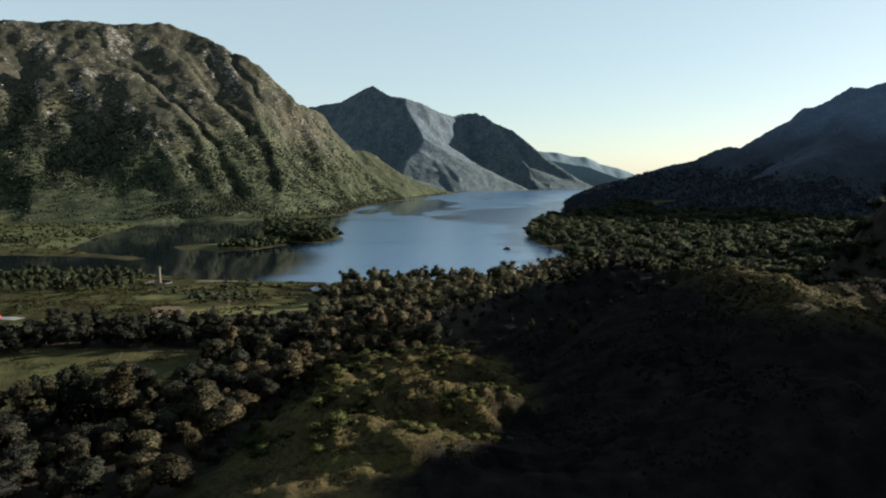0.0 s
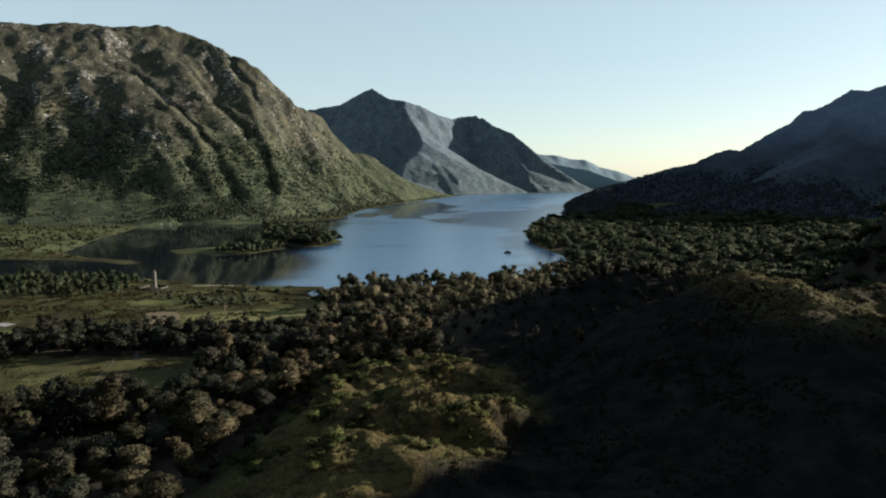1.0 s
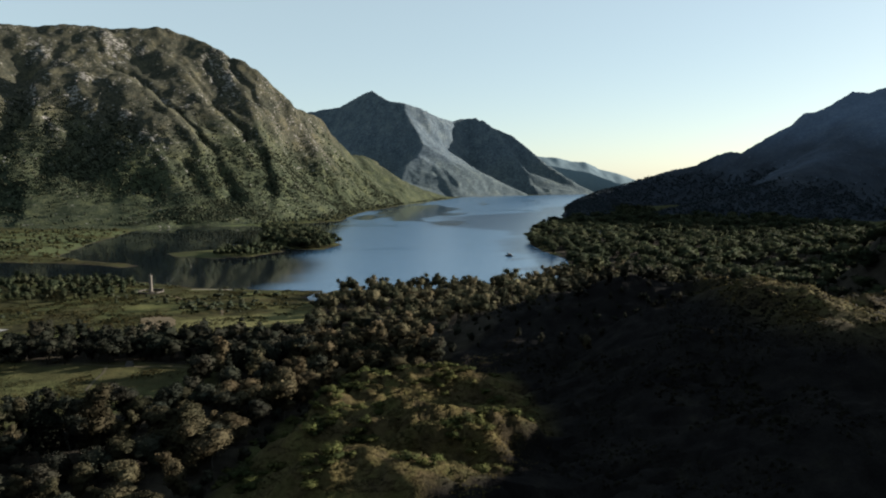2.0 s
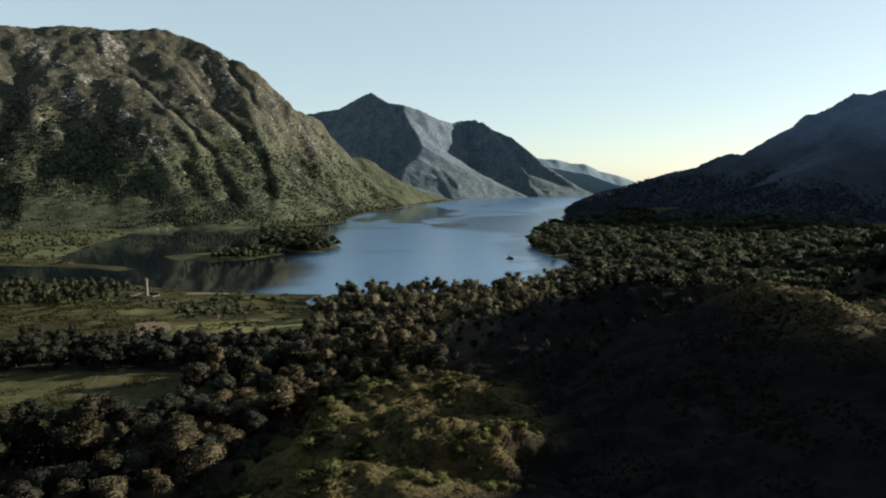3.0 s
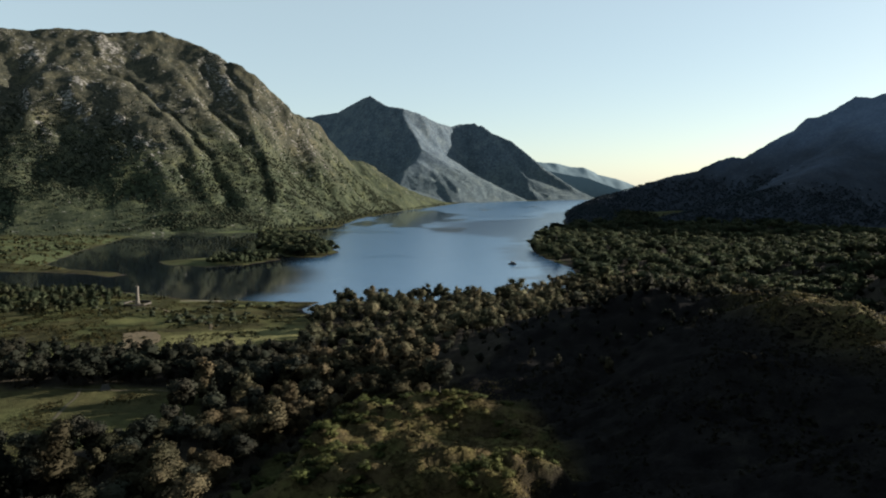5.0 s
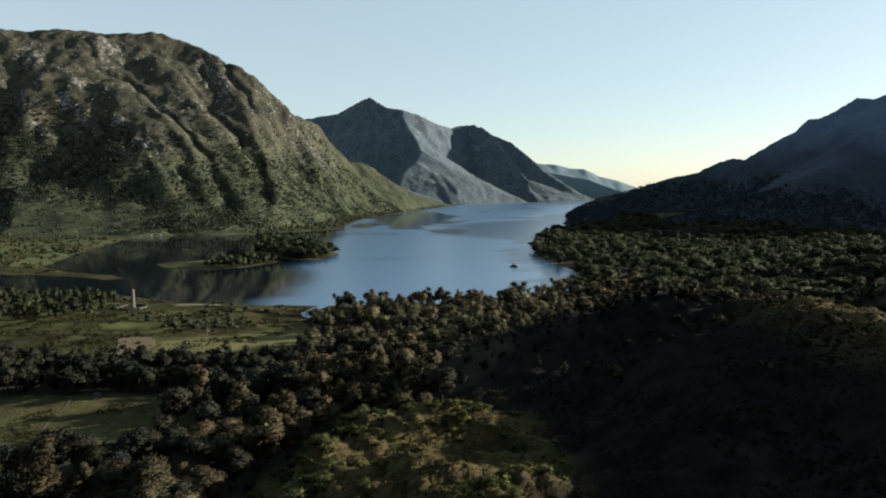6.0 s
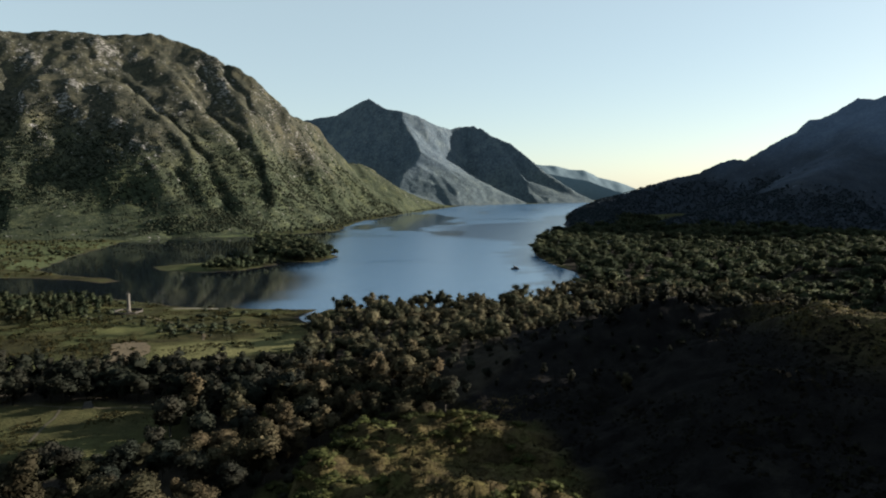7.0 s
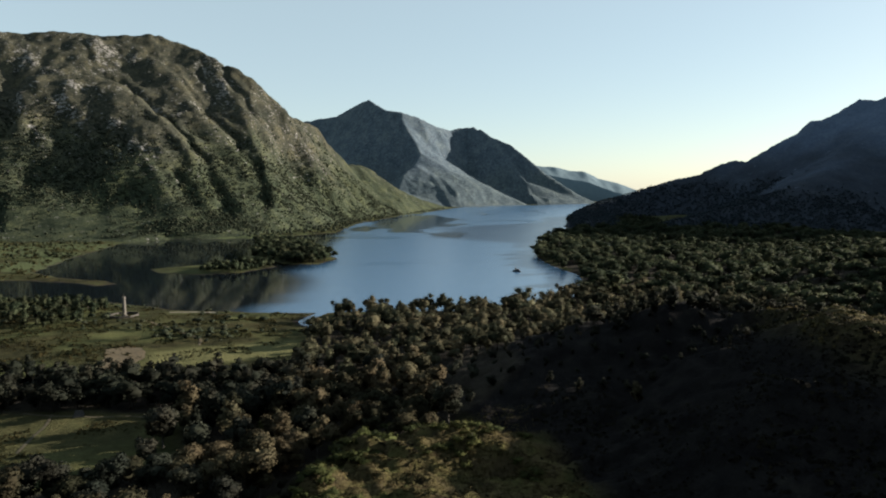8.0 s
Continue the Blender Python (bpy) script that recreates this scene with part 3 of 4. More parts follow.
# ---- trees ----
def core(centre, radius, cuts):
    """A rough rounded lump of inner foliage."""
    g = np.linspace(-1, 1, cuts + 1)
    a, b = np.meshgrid(g, g)
    a, b = a.ravel(), b.ravel()
    one = np.ones_like(a)
    sides = [np.stack(p, 1) for p in ((a, b, one), (b, a, -one), (one, a, b), (-one, b, a), (b, one, a), (a, -one, b))]
    v = np.concatenate(sides)
    v = v / np.linalg.norm(v, axis=1, keepdims=True) * radius + centre
    n = (cuts + 1) ** 2
    return v, np.concatenate([grid_faces(cuts + 1, cuts + 1) + k * n for k in range(6)])


def lump(centre, radius):
    """A round lump of twelve four-sided faces."""
    cube = np.array([(i, j, k) for i in (-1, 1) for j in (-1, 1) for k in (-1, 1)]) / 3**0.5
    v = np.concatenate([cube, np.array([(1, 0, 0), (-1, 0, 0), (0, 1, 0), (0, -1, 0), (0, 0, 1), (0, 0, -1)])])
    f = []
    for a in range(6):
        for b in range(a + 1, 6):
            if a // 2 == b // 2:
                continue
            c, d = [n for n in range(8) if cube[n] @ v[8 + a] > 0 and cube[n] @ v[8 + b] > 0]
            q = [8 + a, c, 8 + b, d]
            out = np.cross(v[q[1]] - v[q[0]], v[q[2]] - v[q[0]]) @ (v[q[0]] + v[q[2]])
            f.append(q if out > 0 else q[::-1])
    return v * radius + centre, np.array(f)


def leaf_cloud(rng, centres, radii, count, size, jitter=0.2, squash=0.85, inner=0.72):
    """Small bent leaf sprays over the outside of several clumps: places and quads."""
    pick = rng.choice(len(centres), count, p=radii**2 / (radii**2).sum())
    n = rng.normal(size=(count, 3))
    n[:, 2] = n[:, 2] * 0.9 + 0.25
    n /= np.linalg.norm(n, axis=1, keepdims=True)
    c = centres[pick] + n * (radii[pick] * rng.uniform(inner, 1.14, count))[:, None] * (1, 1, squash)
    face = n + rng.normal(size=(count, 3)) * jitter
    face /= np.linalg.norm(face, axis=1, keepdims=True)
    a = np.cross(face, rng.normal(size=(count, 3)))
    a /= np.linalg.norm(a, axis=1, keepdims=True)
    b = np.cross(face, a)
    s = (size * rng.uniform(0.6, 1.35, count))[:, None]
    dip = face * s * 0.28
    quad = np.stack([c - a * s * 0.5 - dip, c - b * s * 0.42, c + a * s * 0.5 - dip, c + b * s * 0.42], 1)
    return quad.reshape(-1, 3), np.arange(count * 4).reshape(-1, 4)


def rounded(v, centres, radii, mass=0.78, jitter=0.42):
    """Normals that follow the clumps and the whole crown, so that light falls softly over the leaves."""
    away = v[:, None] - centres[None]
    far = np.linalg.norm(away, axis=2) / radii
    near = far.argmin(1)
    one = away[np.arange(len(v)), near]
    one = one / (np.linalg.norm(one, axis=1, keepdims=True) + 1e-6)
    whole = v - centres.mean(0)
    whole = whole / (np.linalg.norm(whole, axis=1, keepdims=True) + 1e-6)
    n = (1.15 - mass) * one + mass * whole + (0, 0, 0.06)
    n = n / (np.linalg.norm(n, axis=1, keepdims=True) + 1e-6)
    leaf = np.random.default_rng(len(v)).normal(size=(len(v) // 4 + 1, 3)).repeat(4, axis=0)[:len(v)]
    n = n + jitter * leaf
    return n / (np.linalg.norm(n, axis=1, keepdims=True) + 1e-6)


def clumps(rng, kind, height, coarse=1.0):
    if kind == "pine":
        n = max(4, int(11 / coarse + 1))
        u = np.linspace(0.3, 0.95, n)
        r = height * (0.17 * (1.08 - u) + 0.035)
        ang, off = rng.uniform(0, 6.3, n), height * 0.05 * rng.uniform(0.3, 1, n)
        return np.stack([off * np.cos(ang), off * np.sin(ang), u * height], 1), r
    if kind == "birch":
        main = [(0.05 * rng.normal(), 0.05 * rng.normal(), z, r) for z, r in ((0.27, 0.14), (0.46, 0.17), (0.66, 0.15), (0.84, 0.1))]
    else:
        stem, sides, reach, lows, highs, small, large = {"round": ((0.5, 0.25), 5, 0.19, 0.26, 0.76, 0.14, 0.2), "alder": ((0.48, 0.22), 4, 0.13, 0.24, 0.78, 0.13, 0.18),
                                                         "bush": ((0.36, 0.34), 5, 0.34, 0.2, 0.5, 0.2, 0.3)}[kind]
        turn = rng.uniform(0, 6.3)
        main = [(0, 0, *stem)]
        for k in range(sides):
            a = turn + k * 6.283 / sides + rng.normal() * 0.3
            off = reach * rng.uniform(0.7, 1.25)
            main.append((off * math.cos(a), off * math.sin(a), rng.uniform(lows, highs), rng.uniform(small, large)))
    main = np.array(main) * height
    count = int(14 / coarse)
    pick = rng.choice(len(main), count, p=main[:, 3] ** 2 / (main[:, 3] ** 2).sum())
    n = rng.normal(size=(count, 3)) + (0, 0, 0.35)
    n /= np.linalg.norm(n, axis=1, keepdims=True)
    twigs = main[pick, :3] + n * main[pick, 3:] * 0.85
    return np.concatenate([main[:, :3], twigs]), np.concatenate([main[:, 3], height * rng.uniform(0.055, 0.1, count)])


def tube(points, radii, sides=6):
    """A tapered bent tube as places and quads."""
    ang = np.arange(sides) / sides * 2 * np.pi
    ring = np.stack([np.cos(ang), np.sin(ang), 0 * ang], 1)
    v = np.concatenate([np.asarray(p) + ring * r for p, r in zip(points, radii)])
    f = []
    for k in range(len(points) - 1):
        for s in range(sides):
            q = (s + 1) % sides
            f.append((k * sides + s, k * sides + q, (k + 1) * sides + q, (k + 1) * sides + s))
    return v, np.array(f)


def join(pieces):
    v, f, n = [], [], 0
    for pv, pf in pieces:
        v.append(pv), f.append(pf + n)
        n += len(pv)
    return np.concatenate(v), np.concatenate(f)


TREE_WORDS = {"birch": "slender birch with a loose olive-brown crown", "round": "broad leafy tree with an uneven olive-green crown",
              "pine": "tall dark pine with layered needles", "alder": "tree with shade painted into its dense dark crown", "bush": "low rounded bush on the moor"}


def tree_parts(kind, seed, dense):
    """A trunk with limbs, and a crown, for a tree ten metres high."""
    rng = np.random.default_rng(seed)
    height = 10.0
    centres, radii = clumps(rng, kind, height)
    lean = rng.normal(size=2) * 0.25
    pts = [np.array([lean[0] * u * u, lean[1] * u * u, height * u]) for u in (-0.03, 0.2, 0.38, 0.54, 0.68)]
    wood = [tube(pts, [0.2, 0.16, 0.12, 0.07, 0.03])]
    for c in centres[rng.permutation(len(centres))[:6]]:
        start = np.array([0, 0, max(0.12 * height, c[2] - 0.18 * height)])
        wood.append(tube([start, (start + c) / 2 + (0, 0, -0.15), c], [0.07, 0.05, 0.02], 4))
    count = {"birch": 1700, "round": 2300, "alder": 1700, "pine": 1200, "bush": 600}[kind] // (1 if dense else 3)
    leaf = (0.36 if dense else 0.55) * (1.4 if kind == "bush" else 1)
    trunk = raw_mesh("trunk", *join(wood), [BARK])
    lumps = [lump(c, r * (0.62 if kind == "bush" else 0.8) * np.array((1, 1, 0.9))) for c, r in zip(centres, radii)]
    cv, cf = join(lumps + [leaf_cloud(rng, centres, radii, count, leaf, 0.5, 0.9, 0.8)])
    # Alder crowns take the darkened leaves, shade included.
    crown = raw_mesh("crown", cv, cf, [{"pine": PINE, "alder": DARK_LEAF, "bush": BUSH_LEAF}.get(kind, LEAF)])
    crown.normals_split_custom_set_from_vertices(rounded(cv, centres, radii).tolist())
    return trunk, crown


KINDS = (("birch", 4), ("round", 4), ("pine", 3), ("bush", 3), ("alder", 3))
MODELS = {(kind, dense): [tree_parts(kind, 10 * k + i, dense) for i in range(n)] for k, (kind, n) in enumerate(KINDS) for dense in (True, False)}
tree_rng = random.Random(5)


def tree(kind, x, y, height, group):
    trunk, crown = tree_rng.choice(MODELS[kind, math.hypot(x, y - 40) < 265])
    base = empty("bush" if kind == "bush" else "tree", Matrix.Translation((x, y, on_ground(x, y) - 0.15)), TREE_WORDS[kind], "bush" if kind == "bush" else "tree", group)
    s, turn = height / 10, tree_rng.uniform(0, 360)
    wide = s * (tree_rng.uniform(1.3, 2.0) if kind == "bush" else tree_rng.uniform(1.0, 1.4))
    for name, me in (("trunk", trunk), ("crown", crown)):
        ob = part(name, me, None, base)
        ob.matrix_basis = Matrix.LocRotScale(None, Euler((0, 0, radians(turn))), (wide, wide, s))
    return base


CLEARINGS = [(322, 772, 8, 80), (352, 1105, 9, 90), (306, 800, 5, 50), (288, 762, 16, 40)]


def clear(x, y):
    """Where houses and small fields keep the wood open, with their approach on the near side."""
    open_ground = np.zeros(np.shape(x), bool)
    for cx, cy, half, run in CLEARINGS:
        open_ground |= (np.abs(x - cx - (y - cy) * cx / cy) < half) & (y > cy - run) & (y < cy + 7)
    return open_ground


def spread(outline, gap, seed, keep=1.0):
    """Places inside an outline, no two nearer than the gap."""
    rng = random.Random(seed)
    xs, ys = [p[0] for p in outline], [p[1] for p in outline]
    cells, out = {}, []
    area = (max(xs) - min(xs)) * (max(ys) - min(ys))
    tries = int(area / gap**2 * 3.0)
    X = np.array([rng.uniform(min(xs), max(xs)) for _ in range(tries)])
    Y = np.array([rng.uniform(min(ys), max(ys)) for _ in range(tries)])
    good = (signed(X, Y, outline) > 8 * fbm(X, Y, 25, 2, seed)) & (water_depth(X, Y) < -2) & ~clear(X, Y) & (vnoise(X / 30, Y / 30, seed) * 0.5 + 0.5 < keep)
    for x, y in zip(X[good], Y[good]):
        k = (int(x // gap), int(y // gap))
        if all(math.hypot(x - a, y - b) > gap for i in (-1, 0, 1) for j in (-1, 0, 1) for a, b in cells.get((k[0] + i, k[1] + j), ())):
            cells.setdefault(k, []).append((x, y))
            out.append((x, y))
    return out


# single trees by the moor and the fields
NEAR_TREES = [
    ("birch", -48, 271, 23), ("birch", -52, 277, 22), ("round", -62, 248, 13), ("round", -79, 240, 21), ("round", -73, 232, 18), ("round", -92, 226, 15),
    ("round", -86, 214, 13), ("round", -112, 206, 12), ("pine", -116, 231, 29), ("birch", -103, 234, 30), ("pine", -124, 238, 25), ("round", -75, 285, 14),
    ("round", -67, 290, 14), ("round", -60, 284, 13), ("birch", -44, 286, 15), ("birch", 11, 313, 17), ("round", -2, 292, 12), ("birch", 85, 300, 9),
    ("round", -68, 222, 13), ("round", -98, 212, 12), ("birch", -100, 198, 14), ("round", -80, 200, 12), ("alder", -115, 262, 19), ("alder", -107, 266, 18),
    ("round", -100, 261, 17), ("alder", -92, 267, 17), ("alder", -122, 257, 18), ("bush", -10, 275, 5), ("bush", -22, 270, 6),
]
NEAR_BUSHES = [
    ("bush", 4, 284, 5), ("bush", 12, 290, 4), ("bush", -30, 252, 5), ("bush", -38, 240, 5), ("bush", 40, 285, 3), ("bush", 27, 292, 4),
    ("bush", -45, 222, 5), ("bush", -38, 205, 4), ("bush", -24, 240, 4), ("bush", -48, 206, 6),
]
NEAR = NEAR_TREES + NEAR_BUSHES
for kind, x, y, h in NEAR:
    tree(kind, x, y, h, "trees by the moor")
for cx, cy, reach, count in ((26, 217, 5, 8), (-18, 279, 9, 20), (18, 279, 12, 16), (-27, 247, 7, 10), (-11, 224, 9, 9), (2, 311, 5, 8), (37, 223, 4, 4), (-20, 192, 9, 6), (36, 262, 6, 5),
                              (-17, 267, 9, 16), (-29, 236, 8, 22), (-27, 218, 7, 16), (11, 270, 9, 10), (19, 210, 8, 14), (-15, 208, 8, 14), (-4, 302, 7, 12), (-38, 224, 6, 12), (-22, 190, 9, 14), (5, 190, 8, 12), (-42, 200, 7, 12), (24, 197, 7, 8), (-50, 214, 6, 8)):
    for _ in range(count):
        tree("bush", cx + tree_rng.gauss(0, reach * 0.5), cy + tree_rng.gauss(0, reach * 0.45), tree_rng.uniform(1.5, 3.6), "bushes on the moor")
WOODS = [
    ("trees of the near wood", [(-52, 290), (0, 288), (20, 300), (40, 330), (40, 385), (-55, 385)], 7.4, (9, 19), 1.0, (5, 5, 1, 1, 2)),
    ("trees beside the field", [(-100, 312), (-80, 305), (-52, 298), (-46, 345), (-90, 352)], 7.5, (12, 20), 1.0, (3, 2, 1, 1, 7)),
    ("trees below the moor", [(-175, 180), (-68, 180), (-60, 230), (-45, 262), (-50, 296), (-85, 300), (-105, 285), (-130, 262), (-175, 262)], 8.0, (8, 18), 0.97, (4, 4, 1, 1, 7)),
    ("scrub under the moor", [(-68, 205), (-54, 205), (-40, 245), (-30, 272), (-32, 296), (-50, 290), (-54, 250)], 5.0, (4, 8), 1.0, (0, 0, 0, 4, 4)),
]
for n, (group, outline, gap, (lo, hi), keep, share) in enumerate(WOODS):
    for x, y in spread(outline, gap, 40 + n, keep):
        if any(math.hypot(x - t[1], y - t[2]) < 6 for t in NEAR):
            continue
        kind = tree_rng.choices(("birch", "round", "pine", "bush", "alder"), share)[0]
        # Trees standing in shade are swapped for the darkened alder crown.
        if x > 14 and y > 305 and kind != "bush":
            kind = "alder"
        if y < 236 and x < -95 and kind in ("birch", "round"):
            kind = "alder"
        size = tree_rng.uniform(4, 9) if x > 14 and y > 305 else tree_rng.uniform(lo, hi)
        tree(kind, x, y, size * (0.5 if kind == "bush" else 1), group)


def woodland(name, places, label, seed, leaves, size, kinds=("birch", "round"), mat=None, heights=(9, 16), base=None, girth=1.0, coarse=1.8, fine=1):
    """Many trees as one mesh."""
    rng = np.random.default_rng(seed)
    kits = []
    for k in range(10):
        kind = kinds[k % len(kinds)]
        c, r = clumps(rng, kind, 10.0, coarse)
        lv, lf = leaf_cloud(rng, c, r * 1.05, leaves, size, 0.5, 0.9, 0.8)
        tv, tf = tube([(0, 0, -0.5), (0, 0, 6.5)], [0.2, 0.06], 3)
        width = np.percentile(np.hypot(c[:, 0], c[:, 1]), 70) + r.mean() * 0.4
        if fine:
            inside = [lump(p, q * np.array((0.74, 0.74, 0.7))) for p, q in zip(c, r)]
        else:
            inside = [core((0, 0, c[:, 2].mean()), 1.15 * np.array((width, width, np.ptp(c[:, 2]) * 0.5 + r.mean() * 0.5)), 1)]
        wood = [(tv, tf)] if fine else []
        v, f = join(wood + inside + [(lv, lf)])
        kits.append((v, f, len(tf) if fine else 0, rounded(v, c, r, 0.85, 0.22)))
    vs, fs, ws, ns, tint, n = [], [], [], [], [], 0
    P = np.array(places)
    zs = ground_height(P[:, 0], P[:, 1]) if base is None else base
    for (x, y), z in zip(places, zs):
        v, f, w, nv = kits[rng.integers(10)]
        s, a = rng.uniform(*heights) / 10, rng.uniform(0, 6.28)
        q = s * rng.uniform(0.85, 1.25) * girth
        ca, sa = math.cos(a) * q, math.sin(a) * q
        tint.append(np.clip(rng.uniform(0, 1) ** 1.5 + rng.normal(0, 0.04, len(v)), 0, 1))
        vs.append(np.stack([v[:, 0] * ca - v[:, 1] * sa + x, v[:, 0] * sa + v[:, 1] * ca + y, v[:, 2] * s + z], 1))
        u, o = math.cos(a), math.sin(a)
        ns.append(np.stack([nv[:, 0] * u - nv[:, 1] * o, nv[:, 0] * o + nv[:, 1] * u, nv[:, 2]], 1))
        fs.append(f + n)
        which = np.zeros(len(f), np.int32)
        which[:w] = 1
        ws.append(which)
        n += len(v)
    me = raw_mesh(name, np.concatenate(vs), np.concatenate(fs), [mat or WOOD_LEAF, BARK], False, np.concatenate(ws))
    attribute(me, "tint", np.concatenate(tint))
    me.normals_split_custom_set_from_vertices(np.concatenate(ns).tolist())
    return tagged(new(name, me), label, "woodland", kind="stuff")


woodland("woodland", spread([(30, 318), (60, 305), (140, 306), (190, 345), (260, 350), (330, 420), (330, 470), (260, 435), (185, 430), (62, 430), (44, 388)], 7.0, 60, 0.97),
         "wood along the hill crest with shade painted into its leaves", 11, 150, 0.8, mat=SHADE_LEAF, heights=(2.5, 5.5), coarse=2.6, girth=1.3)
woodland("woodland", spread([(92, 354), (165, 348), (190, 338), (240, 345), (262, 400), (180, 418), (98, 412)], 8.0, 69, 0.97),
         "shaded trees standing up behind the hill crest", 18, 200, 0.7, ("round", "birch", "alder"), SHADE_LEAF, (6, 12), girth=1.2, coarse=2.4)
woodland("woodland", spread([(-62, 390), (45, 388), (62, 430), (120, 442), (185, 432), (260, 430), (325, 470), (300, 640), (190, 668), (130, 622), (60, 596), (-50, 585), (-62, 520)], 8.6, 61, 0.95),
         "dense mixed wood of birch and alder along the shore", 1, 330, 0.6, ("round", "birch", "alder", "round", "alder"), PALE_LEAF, (8, 18), girth=1.2, coarse=2.2)
woodland("woodland", spread([(165, 650), (300, 560), (450, 570), (640, 800), (860, 1120), (780, 1330), (480, 1500), (360, 1440), (250, 1220), (185, 1030), (180, 800)], 16.0, 62, 0.97),
         "broadleaf wood of rounded crowns covering the far promontory", 2, 230, 0.8, ("round", "alder", "round", "birch", "alder"), heights=(11, 25), girth=1.6, coarse=3.0)
woodland("woodland", spread([(392, 1425), (480, 1500), (700, 1480), (760, 2100), (640, 2300), (575, 2150)], 14.0, 67, 0.95),
         "dark wood on the second headland", 12, 40, 2.2, ("round", "pine"), heights=(10, 18), girth=1.3, coarse=4)
woodland("woodland", spread([(300, 395), (400, 385), (470, 560), (450, 600), (310, 600)], 12.5, 68, 0.95),
         "dark wood climbing the eastern hillside", 16, 170, 0.9, ("round", "birch", "round"), heights=(10, 20), girth=1.25, coarse=3.4)
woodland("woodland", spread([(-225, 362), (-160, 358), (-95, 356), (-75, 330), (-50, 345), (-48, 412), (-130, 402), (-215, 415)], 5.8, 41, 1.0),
         "belt of dark trees along the field", 17, 230, 0.65, ("round", "birch", "round"), SHADE_LEAF, (8, 17), girth=1.15, coarse=2.0)
woodland("woodland", spread(WOOD_ISLE, 9.5, 63), "wooded islet with rounded oak and pine crowns", 3, 160, 1.0, ("alder", "round"), heights=(11, 21), girth=1.5, coarse=2.2)
woodland("woodland", spread([(-215, 848), (-192, 852), (-158, 915), (-178, 948), (-215, 930), (-240, 860)], 6.5, 64), "small trees on a grassy islet", 4, 110, 1.0, ("alder", "round"), heights=(8, 14), girth=1.2)
woodland("woodland", spread([(-420, 520), (-250, 540), (-235, 600), (-275, 655), (-420, 665)], 7.5, 65, 0.8), "trees beside the river mouth", 5, 150, 0.9, ("round", "alder"), heights=(6, 13), coarse=2.2)
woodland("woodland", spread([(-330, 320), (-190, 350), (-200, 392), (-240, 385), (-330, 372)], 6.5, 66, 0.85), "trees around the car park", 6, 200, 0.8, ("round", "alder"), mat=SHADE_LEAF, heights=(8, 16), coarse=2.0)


def on_slope(field, count, seed, thick):
    """Places on a mountain, with the height there; thick tells how likely a tree is by place, height and steepness."""
    xs, ys, Z = field
    rng = np.random.default_rng(seed)
    x, y = rng.uniform(xs[2], xs[-3], count), rng.uniform(ys[2], ys[-3], count)
    step = xs[1] - xs[0]
    i, j = ((x - xs[0]) / step).astype(int), ((y - ys[0]) / step).astype(int)
    u, v = (x - xs[i]) / step, (y - ys[j]) / step
    z = (Z[j, i] * (1 - u) + Z[j, i + 1] * u) * (1 - v) + (Z[j + 1, i] * (1 - u) + Z[j + 1, i + 1] * u) * v
    pad = np.pad(Z, 5, mode="edge")
    ny, nx = Z.shape
    hollow = sum(pad[5 + b:5 + b + ny, 5 + a:5 + a + nx] for a, b in ((5, 0), (-5, 0), (0, 5), (0, -5), (3, 3), (-3, 3), (3, -3), (-3, -3))) / 8 - Z
    keep = (rng.random(count) < thick(x, y, z, hollow[j, i])) & (z > 6)
    return list(zip(x[keep], y[keep])), z[keep] - 0.3


def scrub_cover(x, y, z, h):
    """Birch scrub: thick on the lower slopes and up the gullies, thinning out on the open shoulders."""
    low = smooth(250, 90, z + 60 * fbm(x, y, 130, 3, 90)) * (0.25 + 0.75 * smooth(-0.25, 0.3, fbm(x, y, 80, 4, 95)))
    gully = smooth(0.5, 5, h) * smooth(360, 260, z)
    wood = smooth(-560, -700, x) * smooth(250, 200, z + 40 * fbm(x, y, 90, 2, 97)) * smooth(45, 75, z)
    low = low * np.maximum(smooth(-640, -560, x), smooth(55, 85, z))
    wood = np.maximum(wood, smooth(-820, -900, x) * smooth(330, 250, z + 50 * fbm(x, y, 90, 2, 98)) * smooth(60, 90, z))
    stray = 0.04 * smooth(480, 300, z)
    return (y < 2500) * smooth(3300, 2600, y - 0.9 * x) * np.maximum(np.maximum(low * 0.95, gully * 0.8), np.maximum(wood * 0.7, stray)) * 0.6


places, base = on_slope(left_field, 330000, 3, scrub_cover)
woodland("hillside_trees", places, "scattered birch and pine scrub on the hillside", 7, 1, 3.0, ("round", "birch", "round"), SCRUB, (3.5, 8.5), base, 1.35, 5.0, 0)
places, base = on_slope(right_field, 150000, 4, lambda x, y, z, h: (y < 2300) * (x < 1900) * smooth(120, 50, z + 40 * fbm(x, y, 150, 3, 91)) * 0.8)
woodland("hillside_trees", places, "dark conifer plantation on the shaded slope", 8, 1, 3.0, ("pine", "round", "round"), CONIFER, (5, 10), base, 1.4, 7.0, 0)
strip = spread([(-300, 1392), (-140, 1540), (-104, 1970), (0, 2355), (248, 3165), (225, 3260), (-50, 2440), (-175, 2000), (-215, 1620), (-330, 1450)], 13, 75)
woodland("woodland", strip, "birch and alder fringe at the foot of the hill", 14, 6, 3.0, ("round", "birch"), SCRUB, (6, 12), fine=0, girth=1.3)


